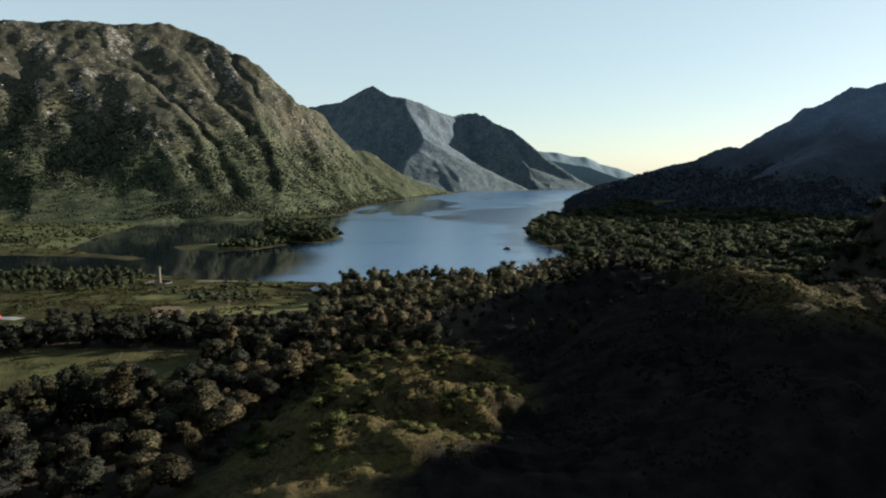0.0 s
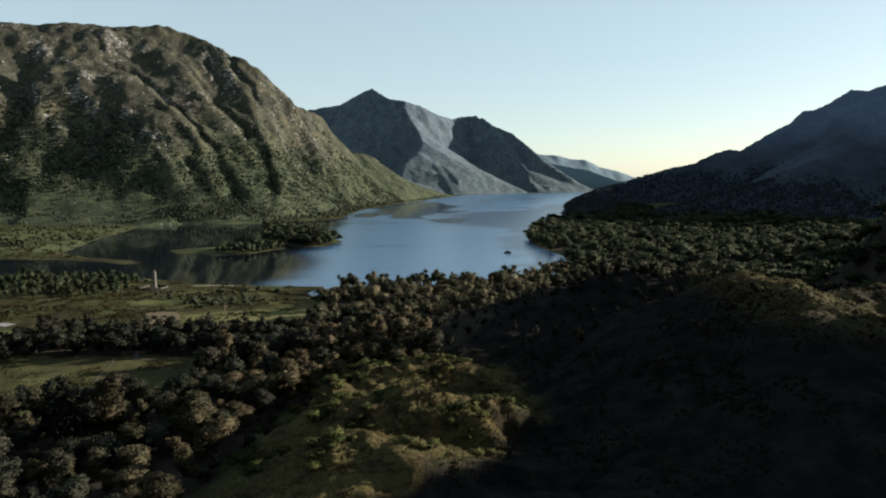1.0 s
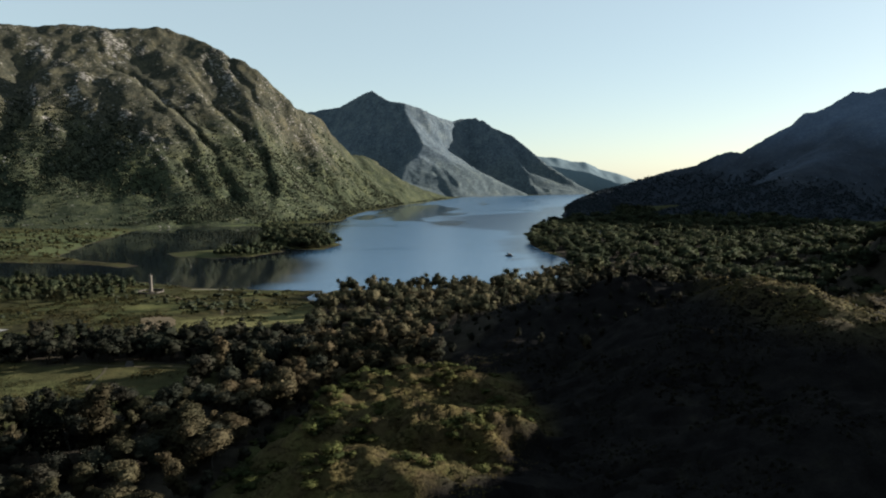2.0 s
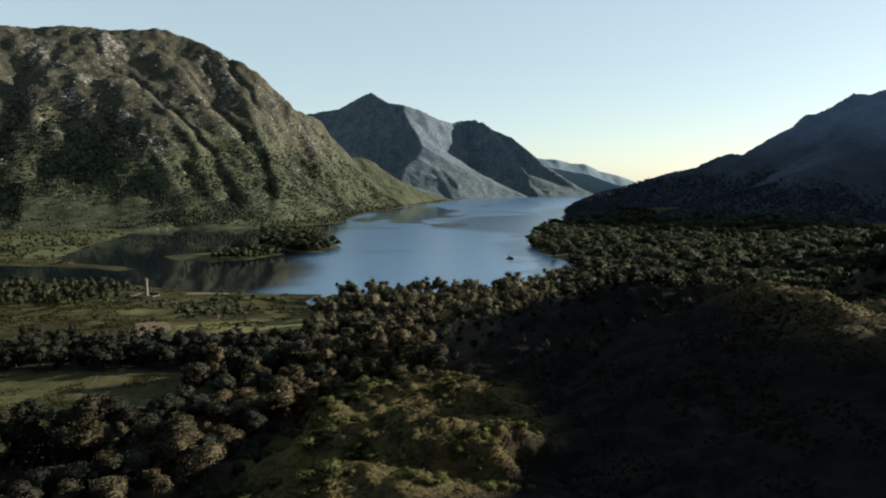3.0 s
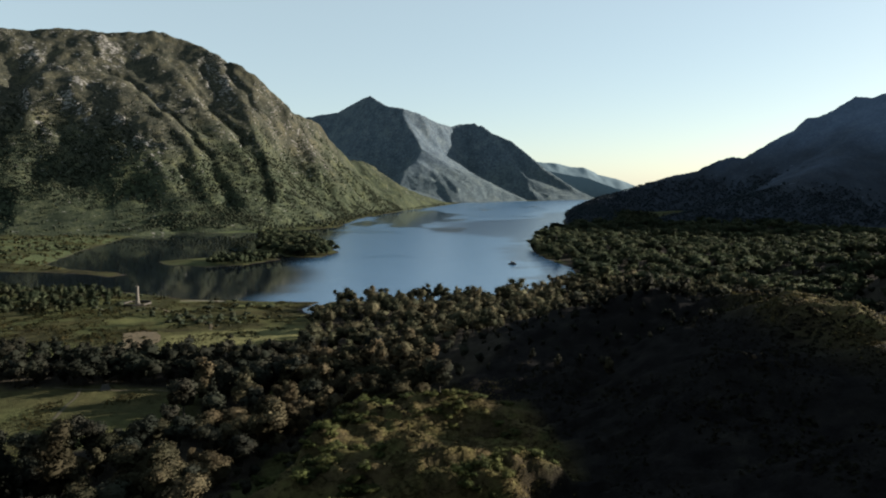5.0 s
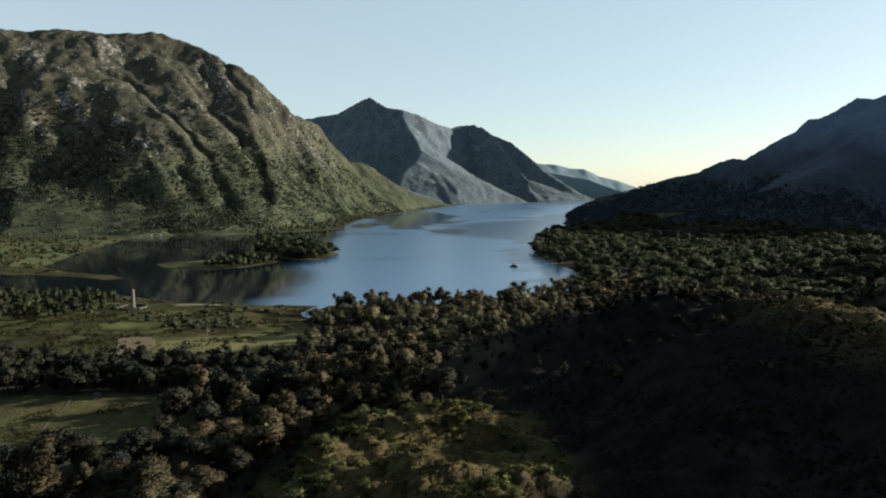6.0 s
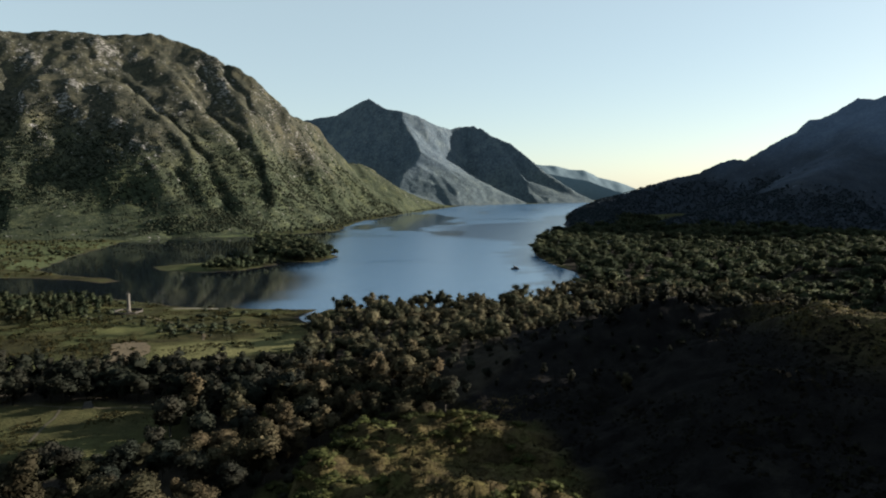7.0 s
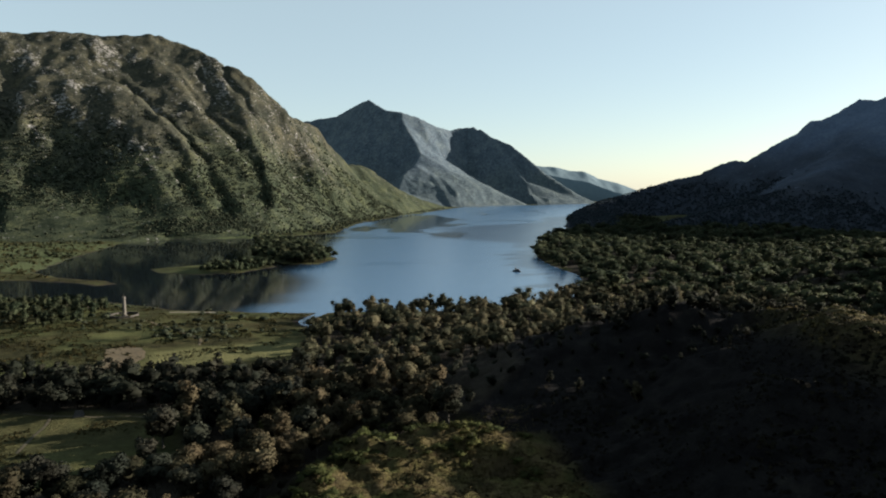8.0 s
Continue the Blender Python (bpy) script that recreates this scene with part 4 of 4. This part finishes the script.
def outcrops(field, count, seed, label):
    """Pale slabs and ledges bedded in the craggy parts of a hillside, as one mesh."""
    def thick(x, y, z, h):
        near = np.max([smooth(1.2, 0.3, np.hypot(x - cx, y - cy) / r) for cx, cy, r in LEFT_ROCKS], axis=0)
        return (near * 0.9 + 0.06 * (z > 130)) * smooth(3, 0, h) * smooth(-0.25, 0.3, fbm(x, y, 30, 3, seed + 3)) * (x < -250) * (y < 2420)

    places, base = on_slope(field, count, seed, thick)
    rng = np.random.default_rng(seed)
    lumps = []
    for (x, y), z in zip(places, base):
        size = rng.uniform(0.5, 1.5) * (1 + 1.3 * (rng.random() < 0.15))
        v, f = core(np.zeros(3), np.ones(3), 1)
        v = v * rng.uniform(0.6, 1.4, v.shape) * (size * 2.2, size * 1.1, size * 0.8)
        a = rng.normal(-0.75, 0.35)
        lumps.append((np.stack([v[:, 0] * math.cos(a) - v[:, 1] * math.sin(a) + x, v[:, 0] * math.sin(a) + v[:, 1] * math.cos(a) + y, v[:, 2] + z - 0.1 * size], 1), f))
    return tagged(new("rock_outcrops", raw_mesh("rock_outcrops", *join(lumps), [OUTCROP], True)), label, "rocks", kind="stuff")


OUTCROP = plain("grey_schist", (0.17, 0.165, 0.155), 0.9, 0, 0.3, 0.5)
outcrops(left_field, 330000, 9, "pale grey rock outcrops broken through the hillside turf")
far_bank = spread([(-1200, 855), (-520, 870), (-460, 950), (-525, 1200), (-540, 1330), (-450, 1420), (-120, 1560), (-90, 1950), (-200, 1700), (-600, 1650), (-1200, 1600)], 15, 71, 0.42)
woodland("hummock_trees", spread([(-640, 930), (-560, 925), (-535, 955), (-570, 985), (-640, 980)], 7, 73) + spread([(-520, 1050), (-455, 1045), (-440, 1062), (-500, 1075)], 7, 74),
         "low wooded hummocks on the marsh", 13, 60, 1.8, ("round",), heights=(5, 9), girth=1.3)
woodland("hedgerow_trees", far_bank, "scattered bushes and small trees on rough pasture", 9, 10, 2.0, ("round",), heights=(4, 9), coarse=5.0, girth=1.2)
woodland("willow_scrub", spread([(-165, 498), (-92, 505), (-88, 565), (-150, 562)], 9, 76, 0.5) + spread([(-235, 592), (-222, 560), (-245, 555)], 8, 77, 0.6),
         "clumps of willow scrub on the lochside meadow", 15, 110, 0.9, ("bush",), SCRUB, heights=(2.5, 6.5), girth=1.0)
woodland("meadow_bushes", spread([(-330, 470), (-80, 490), (-70, 585), (-150, 605), (-300, 660)], 8.5, 72, 0.42), "low gorse and willow bushes dotted over the meadow", 10, 60, 1.2, ("bush",), SCRUB, heights=(1.5, 4.5))


def tufts(name, count, seed, outline, label, size, mat, sparse=-0.25):
    """Low tussocks, each a few bent sprays, as one mesh."""
    rng = np.random.default_rng(seed)
    xs, ys = [p[0] for p in outline], [p[1] for p in outline]
    x, y = rng.uniform(min(xs), max(xs), count), rng.uniform(min(ys), max(ys), count)
    good = (signed(x, y, outline) > 9 * fbm(x, y, 18, 3, seed + 9) + rng.uniform(0, 12, count)) & (water_depth(x, y) < -3) & (fbm(x, y, 14, 3, seed) > sparse)
    x, y = x[good], y[good]
    z = ground_height(x, y)
    s = size * rng.uniform(0.5, 1.6, len(x)) * (1 + 0.7 * smooth(0.1, 0.6, fbm(x, y, 16, 2, seed + 5)))
    sprays = 4
    n = rng.normal(size=(len(x), sprays, 3))
    n[..., 2] = np.abs(n[..., 2]) + 0.25
    n /= np.linalg.norm(n, axis=-1, keepdims=True)
    c = np.stack([x, y, z], -1)[:, None] + n * (s[:, None, None] * (0.55, 0.55, 0.5))
    a = np.cross(n, rng.normal(size=n.shape))
    a /= np.linalg.norm(a, axis=-1, keepdims=True)
    b = np.cross(n, a)
    h = (s[:, None] * rng.uniform(0.35, 0.65, (len(x), sprays)))[..., None]
    quad = np.stack([c - a * h - n * h * 0.3, c - b * h, c + a * h - n * h * 0.3, c + b * h], 2).reshape(-1, 3)
    me = raw_mesh(name, quad, np.arange(len(quad)).reshape(-1, 4), [mat])
    slope = np.stack([(ground_height(x - 0.8, y) - ground_height(x + 0.8, y)) / 1.6, (ground_height(x, y - 0.8) - ground_height(x, y + 0.8)) / 1.6, np.ones(len(x))], -1)
    slope /= np.linalg.norm(slope, axis=1, keepdims=True)
    lean = slope[:, None] + 0.3 * n
    me.normals_split_custom_set_from_vertices(np.repeat((lean / np.linalg.norm(lean, axis=-1, keepdims=True)).reshape(-1, 3), 4, axis=0).tolist())
    attribute(me, "tint", np.repeat(rng.random(len(x)), sprays * 4))
    return tagged(new(name, me), label, "heather", kind="stuff")


TUFT = leaf_material("heather_and_bracken", (0.03234, 0.02805, 0.0165), (0.07392, 0.06312, 0.033), True)
RUSH = leaf_material("rushes", (0.01484, 0.016, 0.00854), (0.0583, 0.05, 0.0244), True)
# Shade of the hill is put into this colour; moor heather shares it.
DARK_TUFT = leaf_material("dark_heather_and_shade", (0.00648, 0.00612, 0.0054), (0.01656, 0.01548, 0.01188), True)
tufts("heather", 38000, 31, [(-70, 165), (-12, 172), (8, 178), (46, 198), (52, 230), (50, 270), (38, 310), (-18, 312), (-36, 245)], "brown-green heather and bracken tussocks on the moor", 0.3, TUFT, -9.0)
tufts("heather", 16000, 32, [(48, 165), (150, 165), (150, 220), (260, 230), (290, 330), (150, 345), (40, 310)], "heather tussocks on the shaded hill, shade put into their colour", 0.6, DARK_TUFT)
tufts("heather", 9000, 34, [(142, 245), (240, 232), (255, 335), (142, 340)], "olive heather and grass on the sunlit hilltop", 0.5, TUFT, -9.0)
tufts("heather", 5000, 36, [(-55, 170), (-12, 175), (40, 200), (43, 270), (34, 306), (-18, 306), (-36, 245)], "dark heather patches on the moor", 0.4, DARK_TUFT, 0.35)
tufts("rushes", 9000, 37, FIELD, "rough grass clumps in the field", 0.45, RUSH, 0.05)
tufts("rushes", 16000, 33, [(-340, 440), (-70, 440), (-70, 590), (-320, 670)], "clumps of rushes in the wet meadow", 0.75, RUSH, 0.08)
tufts("rushes", 9000, 35, [(-560, 850), (-320, 790), (-440, 1000), (-500, 1300), (-700, 1350), (-900, 900)], "dark rushes and bog myrtle on the far marsh", 2.0, RUSH, 0.1)


# ---- the tower and what stands round it ----
def ring(bm, x, y, profile, sides=24, cap=True):
    """A turned shape about an upright axis, from (radius, height) pairs."""
    rows = []
    for r, z in profile:
        rows.append([bm.verts.new((x + r * math.cos(2 * math.pi * k / sides), y + r * math.sin(2 * math.pi * k / sides), z)) for k in range(sides)])
    for a, b in zip(rows, rows[1:]):
        for k in range(sides):
            bm.faces.new((a[k], a[(k + 1) % sides], b[(k + 1) % sides], b[k]))
    if cap:
        bm.faces.new(list(reversed(rows[0])))
        bm.faces.new(rows[-1])
    return bm


def box(bm, x0, x1, y0, y1, z0, z1, turn=0.0, bevel=0.0):
    made = bmesh.ops.create_cube(bm, size=1.0)["verts"]
    bmesh.ops.scale(bm, verts=made, vec=(x1 - x0, y1 - y0, z1 - z0))
    bmesh.ops.translate(bm, verts=made, vec=((x0 + x1) / 2, (y0 + y1) / 2, (z0 + z1) / 2))
    if turn:
        bmesh.ops.rotate(bm, verts=made, cent=(0, 0, 0), matrix=Matrix.Rotation(radians(turn), 3, "Z"))
    if bevel:
        edges = list({e for v in made for e in v.link_edges})
        bmesh.ops.bevel(bm, geom=edges, offset=bevel, segments=1, affect="EDGES")
    return bm


def solid(*boxes, bevel=0.0):
    bm = bmesh.new()
    for b in boxes:
        box(bm, *b, bevel=bevel)
    return bm


TOWER = (-216, 582)
base_z = on_ground(*TOWER)
tower = empty("monument_tower", Matrix.Translation((*TOWER, base_z)), "tall pale round stone tower on a grassy lochside, statue on top", "monument")
part("plinth", ring(bmesh.new(), 0, 0, [(2.31, -1), (2.31, 0.5), (2.11, 0.6), (2.11, 1.1), (1.77, 1.3)], 8), DARK_STONE, tower)
part("shaft", ring(bmesh.new(), 0, 0, [(1.43, 1.0), (1.36, 4), (1.26, 9), (1.19, 13.6)], 28), STONE, tower)
part("cornice", ring(bmesh.new(), 0, 0, [(1.2, 13.5), (1.36, 13.8), (1.43, 14.0), (1.43, 14.3), (1.29, 14.3)], 28), STONE, tower)
part("parapet", ring(bmesh.new(), 0, 0, [(1.36, 14.3), (1.36, 14.9), (1.16, 14.9), (1.16, 14.4)], 28, False), STONE, tower)
for k in range(10):
    m = part("merlon", solid((1.14, 1.36, -0.22, 0.22, 14.9, 15.4), bevel=0.03), STONE, tower)
    m.rotation_euler.z = 2 * math.pi * k / 10
part("statue", ring(bmesh.new(), 0, 0, [(0.374, 14.4), (0.374, 15.4), (0.218, 15.5), (0.258, 16.3), (0.306, 17.0), (0.136, 17.2), (0.15, 17.5), (0.068, 17.75)], 12), DARK_STONE, tower, "weathered grey statue on the tower top")
for z in (4.5, 8.0, 11.2):
    part("slit_window", solid((-0.15, 0.15, -1.41 + 0.01 * z, -1.1, z, z + 0.9), bevel=0.02), GLASS, tower)
part("doorway", solid((-0.45, 0.45, -1.45, -1.2, 1.0, 3.0), bevel=0.04), TIMBER, tower)
wall = empty("enclosure_wall", Matrix.Translation((*TOWER, base_z)), "low eight-sided pale stone wall round the tower", "wall")
for k in range(8):
    if k == 6:
        continue
    a = math.radians(45 * k + 22.5)
    w = part("wall_panel", solid((-4.1, 4.1, 9.6, 10.2, -1, 1.5), (-4.2, 4.2, 9.5, 10.3, 1.5, 1.7), bevel=0.03), DARK_STONE, wall)
    w.rotation_euler.z = a


def draped(name, line, width, mat, label, category, lift=0.12):
    """A path laid over the ground along a line."""
    pts = []
    for a, b in zip(line, line[1:]):
        n = max(2, int(math.dist(a, b) / 2.5))
        pts += [(a[0] + (b[0] - a[0]) * k / n, a[1] + (b[1] - a[1]) * k / n) for k in range(n)]
    P = np.array(pts + [line[-1]])
    for _ in range(6):
        P[1:-1] = (P[:-2] + 2 * P[1:-1] + P[2:]) / 4
    T = np.gradient(P, axis=0)
    N = np.stack([-T[:, 1], T[:, 0]], 1) / np.linalg.norm(T, axis=1, keepdims=True)
    rows = []
    for o in np.linspace(-0.5, 0.5, 5):
        Q = P + N * (o * width * (1 + 0.18 * fbm(P[:, 0], P[:, 1], 8, 2, 3)))[:, None]
        rows.append(np.column_stack([Q, ground_height(Q[:, 0], Q[:, 1]) + lift * (1.0 - 3 * abs(o) ** 3)]))
    me = raw_mesh(name, np.concatenate(rows), grid_faces(len(P), 5), [mat])
    return tagged(new(name, me), label, category, kind="structure")


draped("footpath", [(-212, 572), (-195, 566), (-180, 548), (-163, 532), (-147, 512), (-132, 496), (-128, 478)], 1.7, GRAVEL, "pale trodden gravel footpath", "path")
draped("footpath", [(-188, 600), (-176, 603), (-162, 603), (-150, 600)], 4.0, SHINGLE, "pale shingle strip along the loch shore", "beach")
draped("gravel_area", [(-176, 476), (-166, 462), (-160, 444), (-162, 424)], 19, GRAVEL, "bare tan gravel clearing beside the lawn", "gravel", 0.4)
draped("track", [(-152, 352), (-148, 340), (-147, 325), (-144, 312)], 1.2, EARTH, "worn earth track across the field", "track")
draped("track", [(-165, 354), (-148, 349), (-120, 350), (-95, 346)], 1.3, EARTH, "worn earth track across the field", "track")
draped("road", [(-350, 452), (-310, 447), (-275, 441), (-252, 434)], 9.0, PALE_TARMAC, "pale tarmac lane by the trees", "road", 0.15)
draped("footpath", [(75, 470), (95, 482), (120, 492), (150, 500)], 5.0, GRAVEL, "sandy clearing among lochside trees", "path")


# ---- boats and jetty ----
def hull(bm, length, beam, depth, stations=9):
    rows = []
    for k in range(stations):
        u = k / (stations - 1)
        w = beam / 2 * (1 - max(0, (u - 0.45) / 0.55) ** 2.2) * (0.86 + 0.14 * min(1, u * 4))
        rise = depth * (1 + 0.35 * u * u)
        y = (u - 0.5) * length
        rows.append([bm.verts.new(p) for p in ((-w, y, rise), (-w * 0.85, y, 0.2), (0, y, -0.35), (w * 0.85, y, 0.2), (w, y, rise), (0, y, rise - 0.1))])
    for a, b in zip(rows, rows[1:]):
        for k in range(6):
            bm.faces.new((a[k], a[(k + 1) % 6], b[(k + 1) % 6], b[k]))
    bm.faces.new(rows[0])
    bm.faces.new(list(reversed(rows[-1])))
    bmesh.ops.recalc_face_normals(bm, faces=bm.faces)
    return bm


boat = empty("cruise_boat", pose(143, 832, 0, 0, 0, 62), "dark-hulled passenger boat moored on the loch", "boat")
boat.scale = (0.95, 0.8, 1.05)
part("hull", hull(bmesh.new(), 13.0, 3.6, 1.3), DARK_PAINT, boat)
part("cabin", solid((-1.3, 1.3, -4.2, 2.2, 1.2, 3.1), bevel=0.15), DARK_PAINT, boat)
part("cabin_roof", solid((-1.45, 1.45, -4.4, 2.5, 3.1, 3.25), bevel=0.05), TIMBER, boat)
for side in (-1, 1):
    part("window", solid((side * 1.33 - 0.03, side * 1.33 + 0.03, -3.6, 1.6, 2.0, 2.8)), GLASS, boat)
part("wheelhouse", solid((-1.0, 1.0, 1.0, 2.6, 3.2, 4.6), bevel=0.1), DARK_PAINT, boat)
part("mast", ring(bmesh.new(), 0, 1.8, [(0.06, 4.5), (0.03, 7.2)], 6), TIMBER, boat)
for x, y, a, word in ((215, 840, 30, "small white rowing boat beside the shore"), (232, 1100, 80, "small pale boat moored off the point")):
    skiff = empty("rowing_boat", pose(x, y, 0, 0, 0, a), word, "boat")
    part("hull", hull(bmesh.new(), 6.0, 1.9, 0.7), WHITE, skiff)
    part("thwart", solid((-0.8, 0.8, -0.2, 0.2, 0.5, 0.56)), TIMBER, skiff)
jetty = empty("jetty", pose(207, 866, 0, 0, 0, 8), "narrow wooden jetty reaching into the loch", "jetty")
for k in range(24):
    part("plank", solid((-9 + k * 0.75, -8.35 + k * 0.75, -1.1, 1.1, 0.8, 0.9)), TIMBER, jetty)
for x in (-8, -3, 2, 7):
    for y in (-0.95, 0.95):
        part("post", ring(bmesh.new(), x, y, [(0.13, -5), (0.12, 1.3)], 8), TIMBER, jetty)


# ---- houses and things in the fields ----
def house(x, y, turn, length, depth, eaves, wall_mat, label):
    z = on_ground(x, y)
    h = empty("house", pose(x, y, z, 0, 0, turn), label, "house")
    l, d, top = length / 2, depth / 2, eaves + depth * 0.42
    bm = bmesh.new()
    v = [bm.verts.new(p) for p in ((-l, -d, -1), (l, -d, -1), (l, d, -1), (-l, d, -1), (-l, -d, eaves), (l, -d, eaves), (l, d, eaves), (-l, d, eaves), (-l, 0, top), (l, 0, top))]
    for f in ((0, 1, 5, 4), (2, 3, 7, 6), (1, 2, 6, 9, 5), (3, 0, 4, 8, 7), (3, 2, 1, 0)):
        bm.faces.new([v[k] for k in f])
    part("wall", bm, wall_mat, h)
    for side in (-1, 1):
        bm = bmesh.new()
        e, o = 0.35, 0.3
        a = [(-l - o, side * (d + e), eaves - 0.25), (l + o, side * (d + e), eaves - 0.25), (l + o, 0, top + 0.08), (-l - o, 0, top + 0.08)]
        lowv = [bm.verts.new(p) for p in a]
        highv = [bm.verts.new((p[0], p[1], p[2] + 0.2)) for p in a]
        for k in range(4):
            bm.faces.new((lowv[k], lowv[(k + 1) % 4], highv[(k + 1) % 4], highv[k]))
        bm.faces.new(highv)
        bm.faces.new(lowv)
        bmesh.ops.recalc_face_normals(bm, faces=bm.faces)
        part("roof_slope", bm, SLATE, h)
    for cx in (-l + 0.6, l - 0.6):
        chimney = part("chimney", solid((cx - 0.45, cx + 0.45, -0.35, 0.35, top - 0.6, top + 1.3), bevel=0.04), wall_mat, h)
        part("chimney_pot", ring(bmesh.new(), cx, 0, [(0.16, top + 1.3), (0.13, top + 1.75)], 8), DARK_STONE, chimney)
    for side in (-1, 1):
        for k in range(3):
            wx0 = -l + length * (k + 0.5) / 3
            win = part("window", solid((wx0 - 0.5, wx0 + 0.5, side * d - 0.04, side * d + 0.04, 1.0, 2.3)), GLASS, h)
            part("sill", solid((wx0 - 0.6, wx0 + 0.6, side * d - 0.1, side * d + 0.1, 0.9, 1.0)), DARK_STONE, win)
    return h


house(322, 772, 25, 10, 6, 4.2, DARK_STONE, "grey stone house with a slate roof among trees")
house(352, 1105, -15, 15, 7, 4.5, WHITE, "white rendered house with a slate roof in the wood")
house(306, 800, 70, 8, 5, 2.8, DARK_STONE, "small stone outbuilding near the house")


def tent(x, y, turn):
    z = on_ground(x, y)
    t = empty("tent", pose(x, y, z, 0, 0, turn), "small dull grey-brown ridge tent pitched on the field", "tent")
    bm = bmesh.new()
    v = [bm.verts.new(p) for p in ((-2.2, -1.8, 0), (2.2, -1.8, 0), (2.2, 1.8, 0), (-2.2, 1.8, 0), (-1.2, 0, 2.6), (1.4, 0, 2.5))]
    for f in ((0, 1, 5, 4), (2, 3, 4, 5), (1, 2, 5), (3, 0, 4), (3, 2, 1, 0)):
        bm.faces.new([v[k] for k in f])
    bmesh.ops.subdivide_edges(bm, edges=bm.edges[:], cuts=3, use_grid_fill=True)
    for w in bm.verts:
        w.co.z -= 0.12 * math.sin(min(1, max(0, w.co.z / 2.5)) * math.pi)
    part("canvas", bm, CANVAS, t)
    part("ridge_pole", solid((-1.35, 1.55, -0.03, 0.03, 2.48, 2.56)), TIMBER, t)
    return t


CANVAS = plain("faded_canvas", (0.03, 0.028, 0.026), 0.85, 0, 2.0, 0.2)
RED = plain("red_car_paint", (0.4, 0.03, 0.02), 0.3, 0, 1, 0.1)
tent(-140, 350, 20)
sign = empty("sign_post", Matrix.Translation((-134, 421, on_ground(-134, 421))), "white sign board on a post beside the lawn", "sign")
part("post", ring(bmesh.new(), 0, 0, [(0.09, -0.4), (0.08, 2.4)], 8), WHITE, sign)
part("board", solid((-0.5, 0.5, -0.12, -0.06, 1.3, 2.3), bevel=0.02), WHITE, sign)


def car(x, y, turn, paint, label):
    z = on_ground(x, y) + 0.16
    c = empty("car", pose(x, y, z, 0, 0, turn), label, "car", "parked cars")
    bm = bmesh.new()
    prof = [(-2.1, 0.35), (-2.1, 0.8), (-1.95, 0.95), (-0.95, 1.05), (-0.35, 1.48), (1.1, 1.5), (1.75, 1.1), (2.1, 0.95), (2.12, 0.4)]
    rows = [[bm.verts.new((sx * (0.84 if pz < 1.2 else 0.66), py, pz)) for py, pz in prof] for sx in (-1, 1)]
    for k in range(len(prof)):
        q = (k + 1) % len(prof)
        bm.faces.new((rows[0][k], rows[0][q], rows[1][q], rows[1][k]))
    bm.faces.new(rows[0])
    bm.faces.new(list(reversed(rows[1])))
    bmesh.ops.recalc_face_normals(bm, faces=bm.faces)
    part("body", bm, paint, c)
    part("windscreen", solid((-0.62, 0.62, -0.9, -0.42, 1.1, 1.42)), GLASS, c)
    for wx0 in (-0.8, 0.8):
        for wy0 in (-1.3, 1.3):
            bm = bmesh.new()
            bmesh.ops.create_cone(bm, cap_ends=True, segments=14, radius1=0.33, radius2=0.33, depth=0.2)
            bmesh.ops.rotate(bm, verts=bm.verts, matrix=Matrix.Rotation(math.pi / 2, 3, "Y"))
            bmesh.ops.translate(bm, verts=bm.verts, vec=(wx0, wy0, 0.33))
            part("wheel", bm, DARK_PAINT, c)
    return c


car(-272, 443, 75, RED, "small red car parked on the lane")
car(-292, 446, 80, WHITE, "white car parked on the lane")
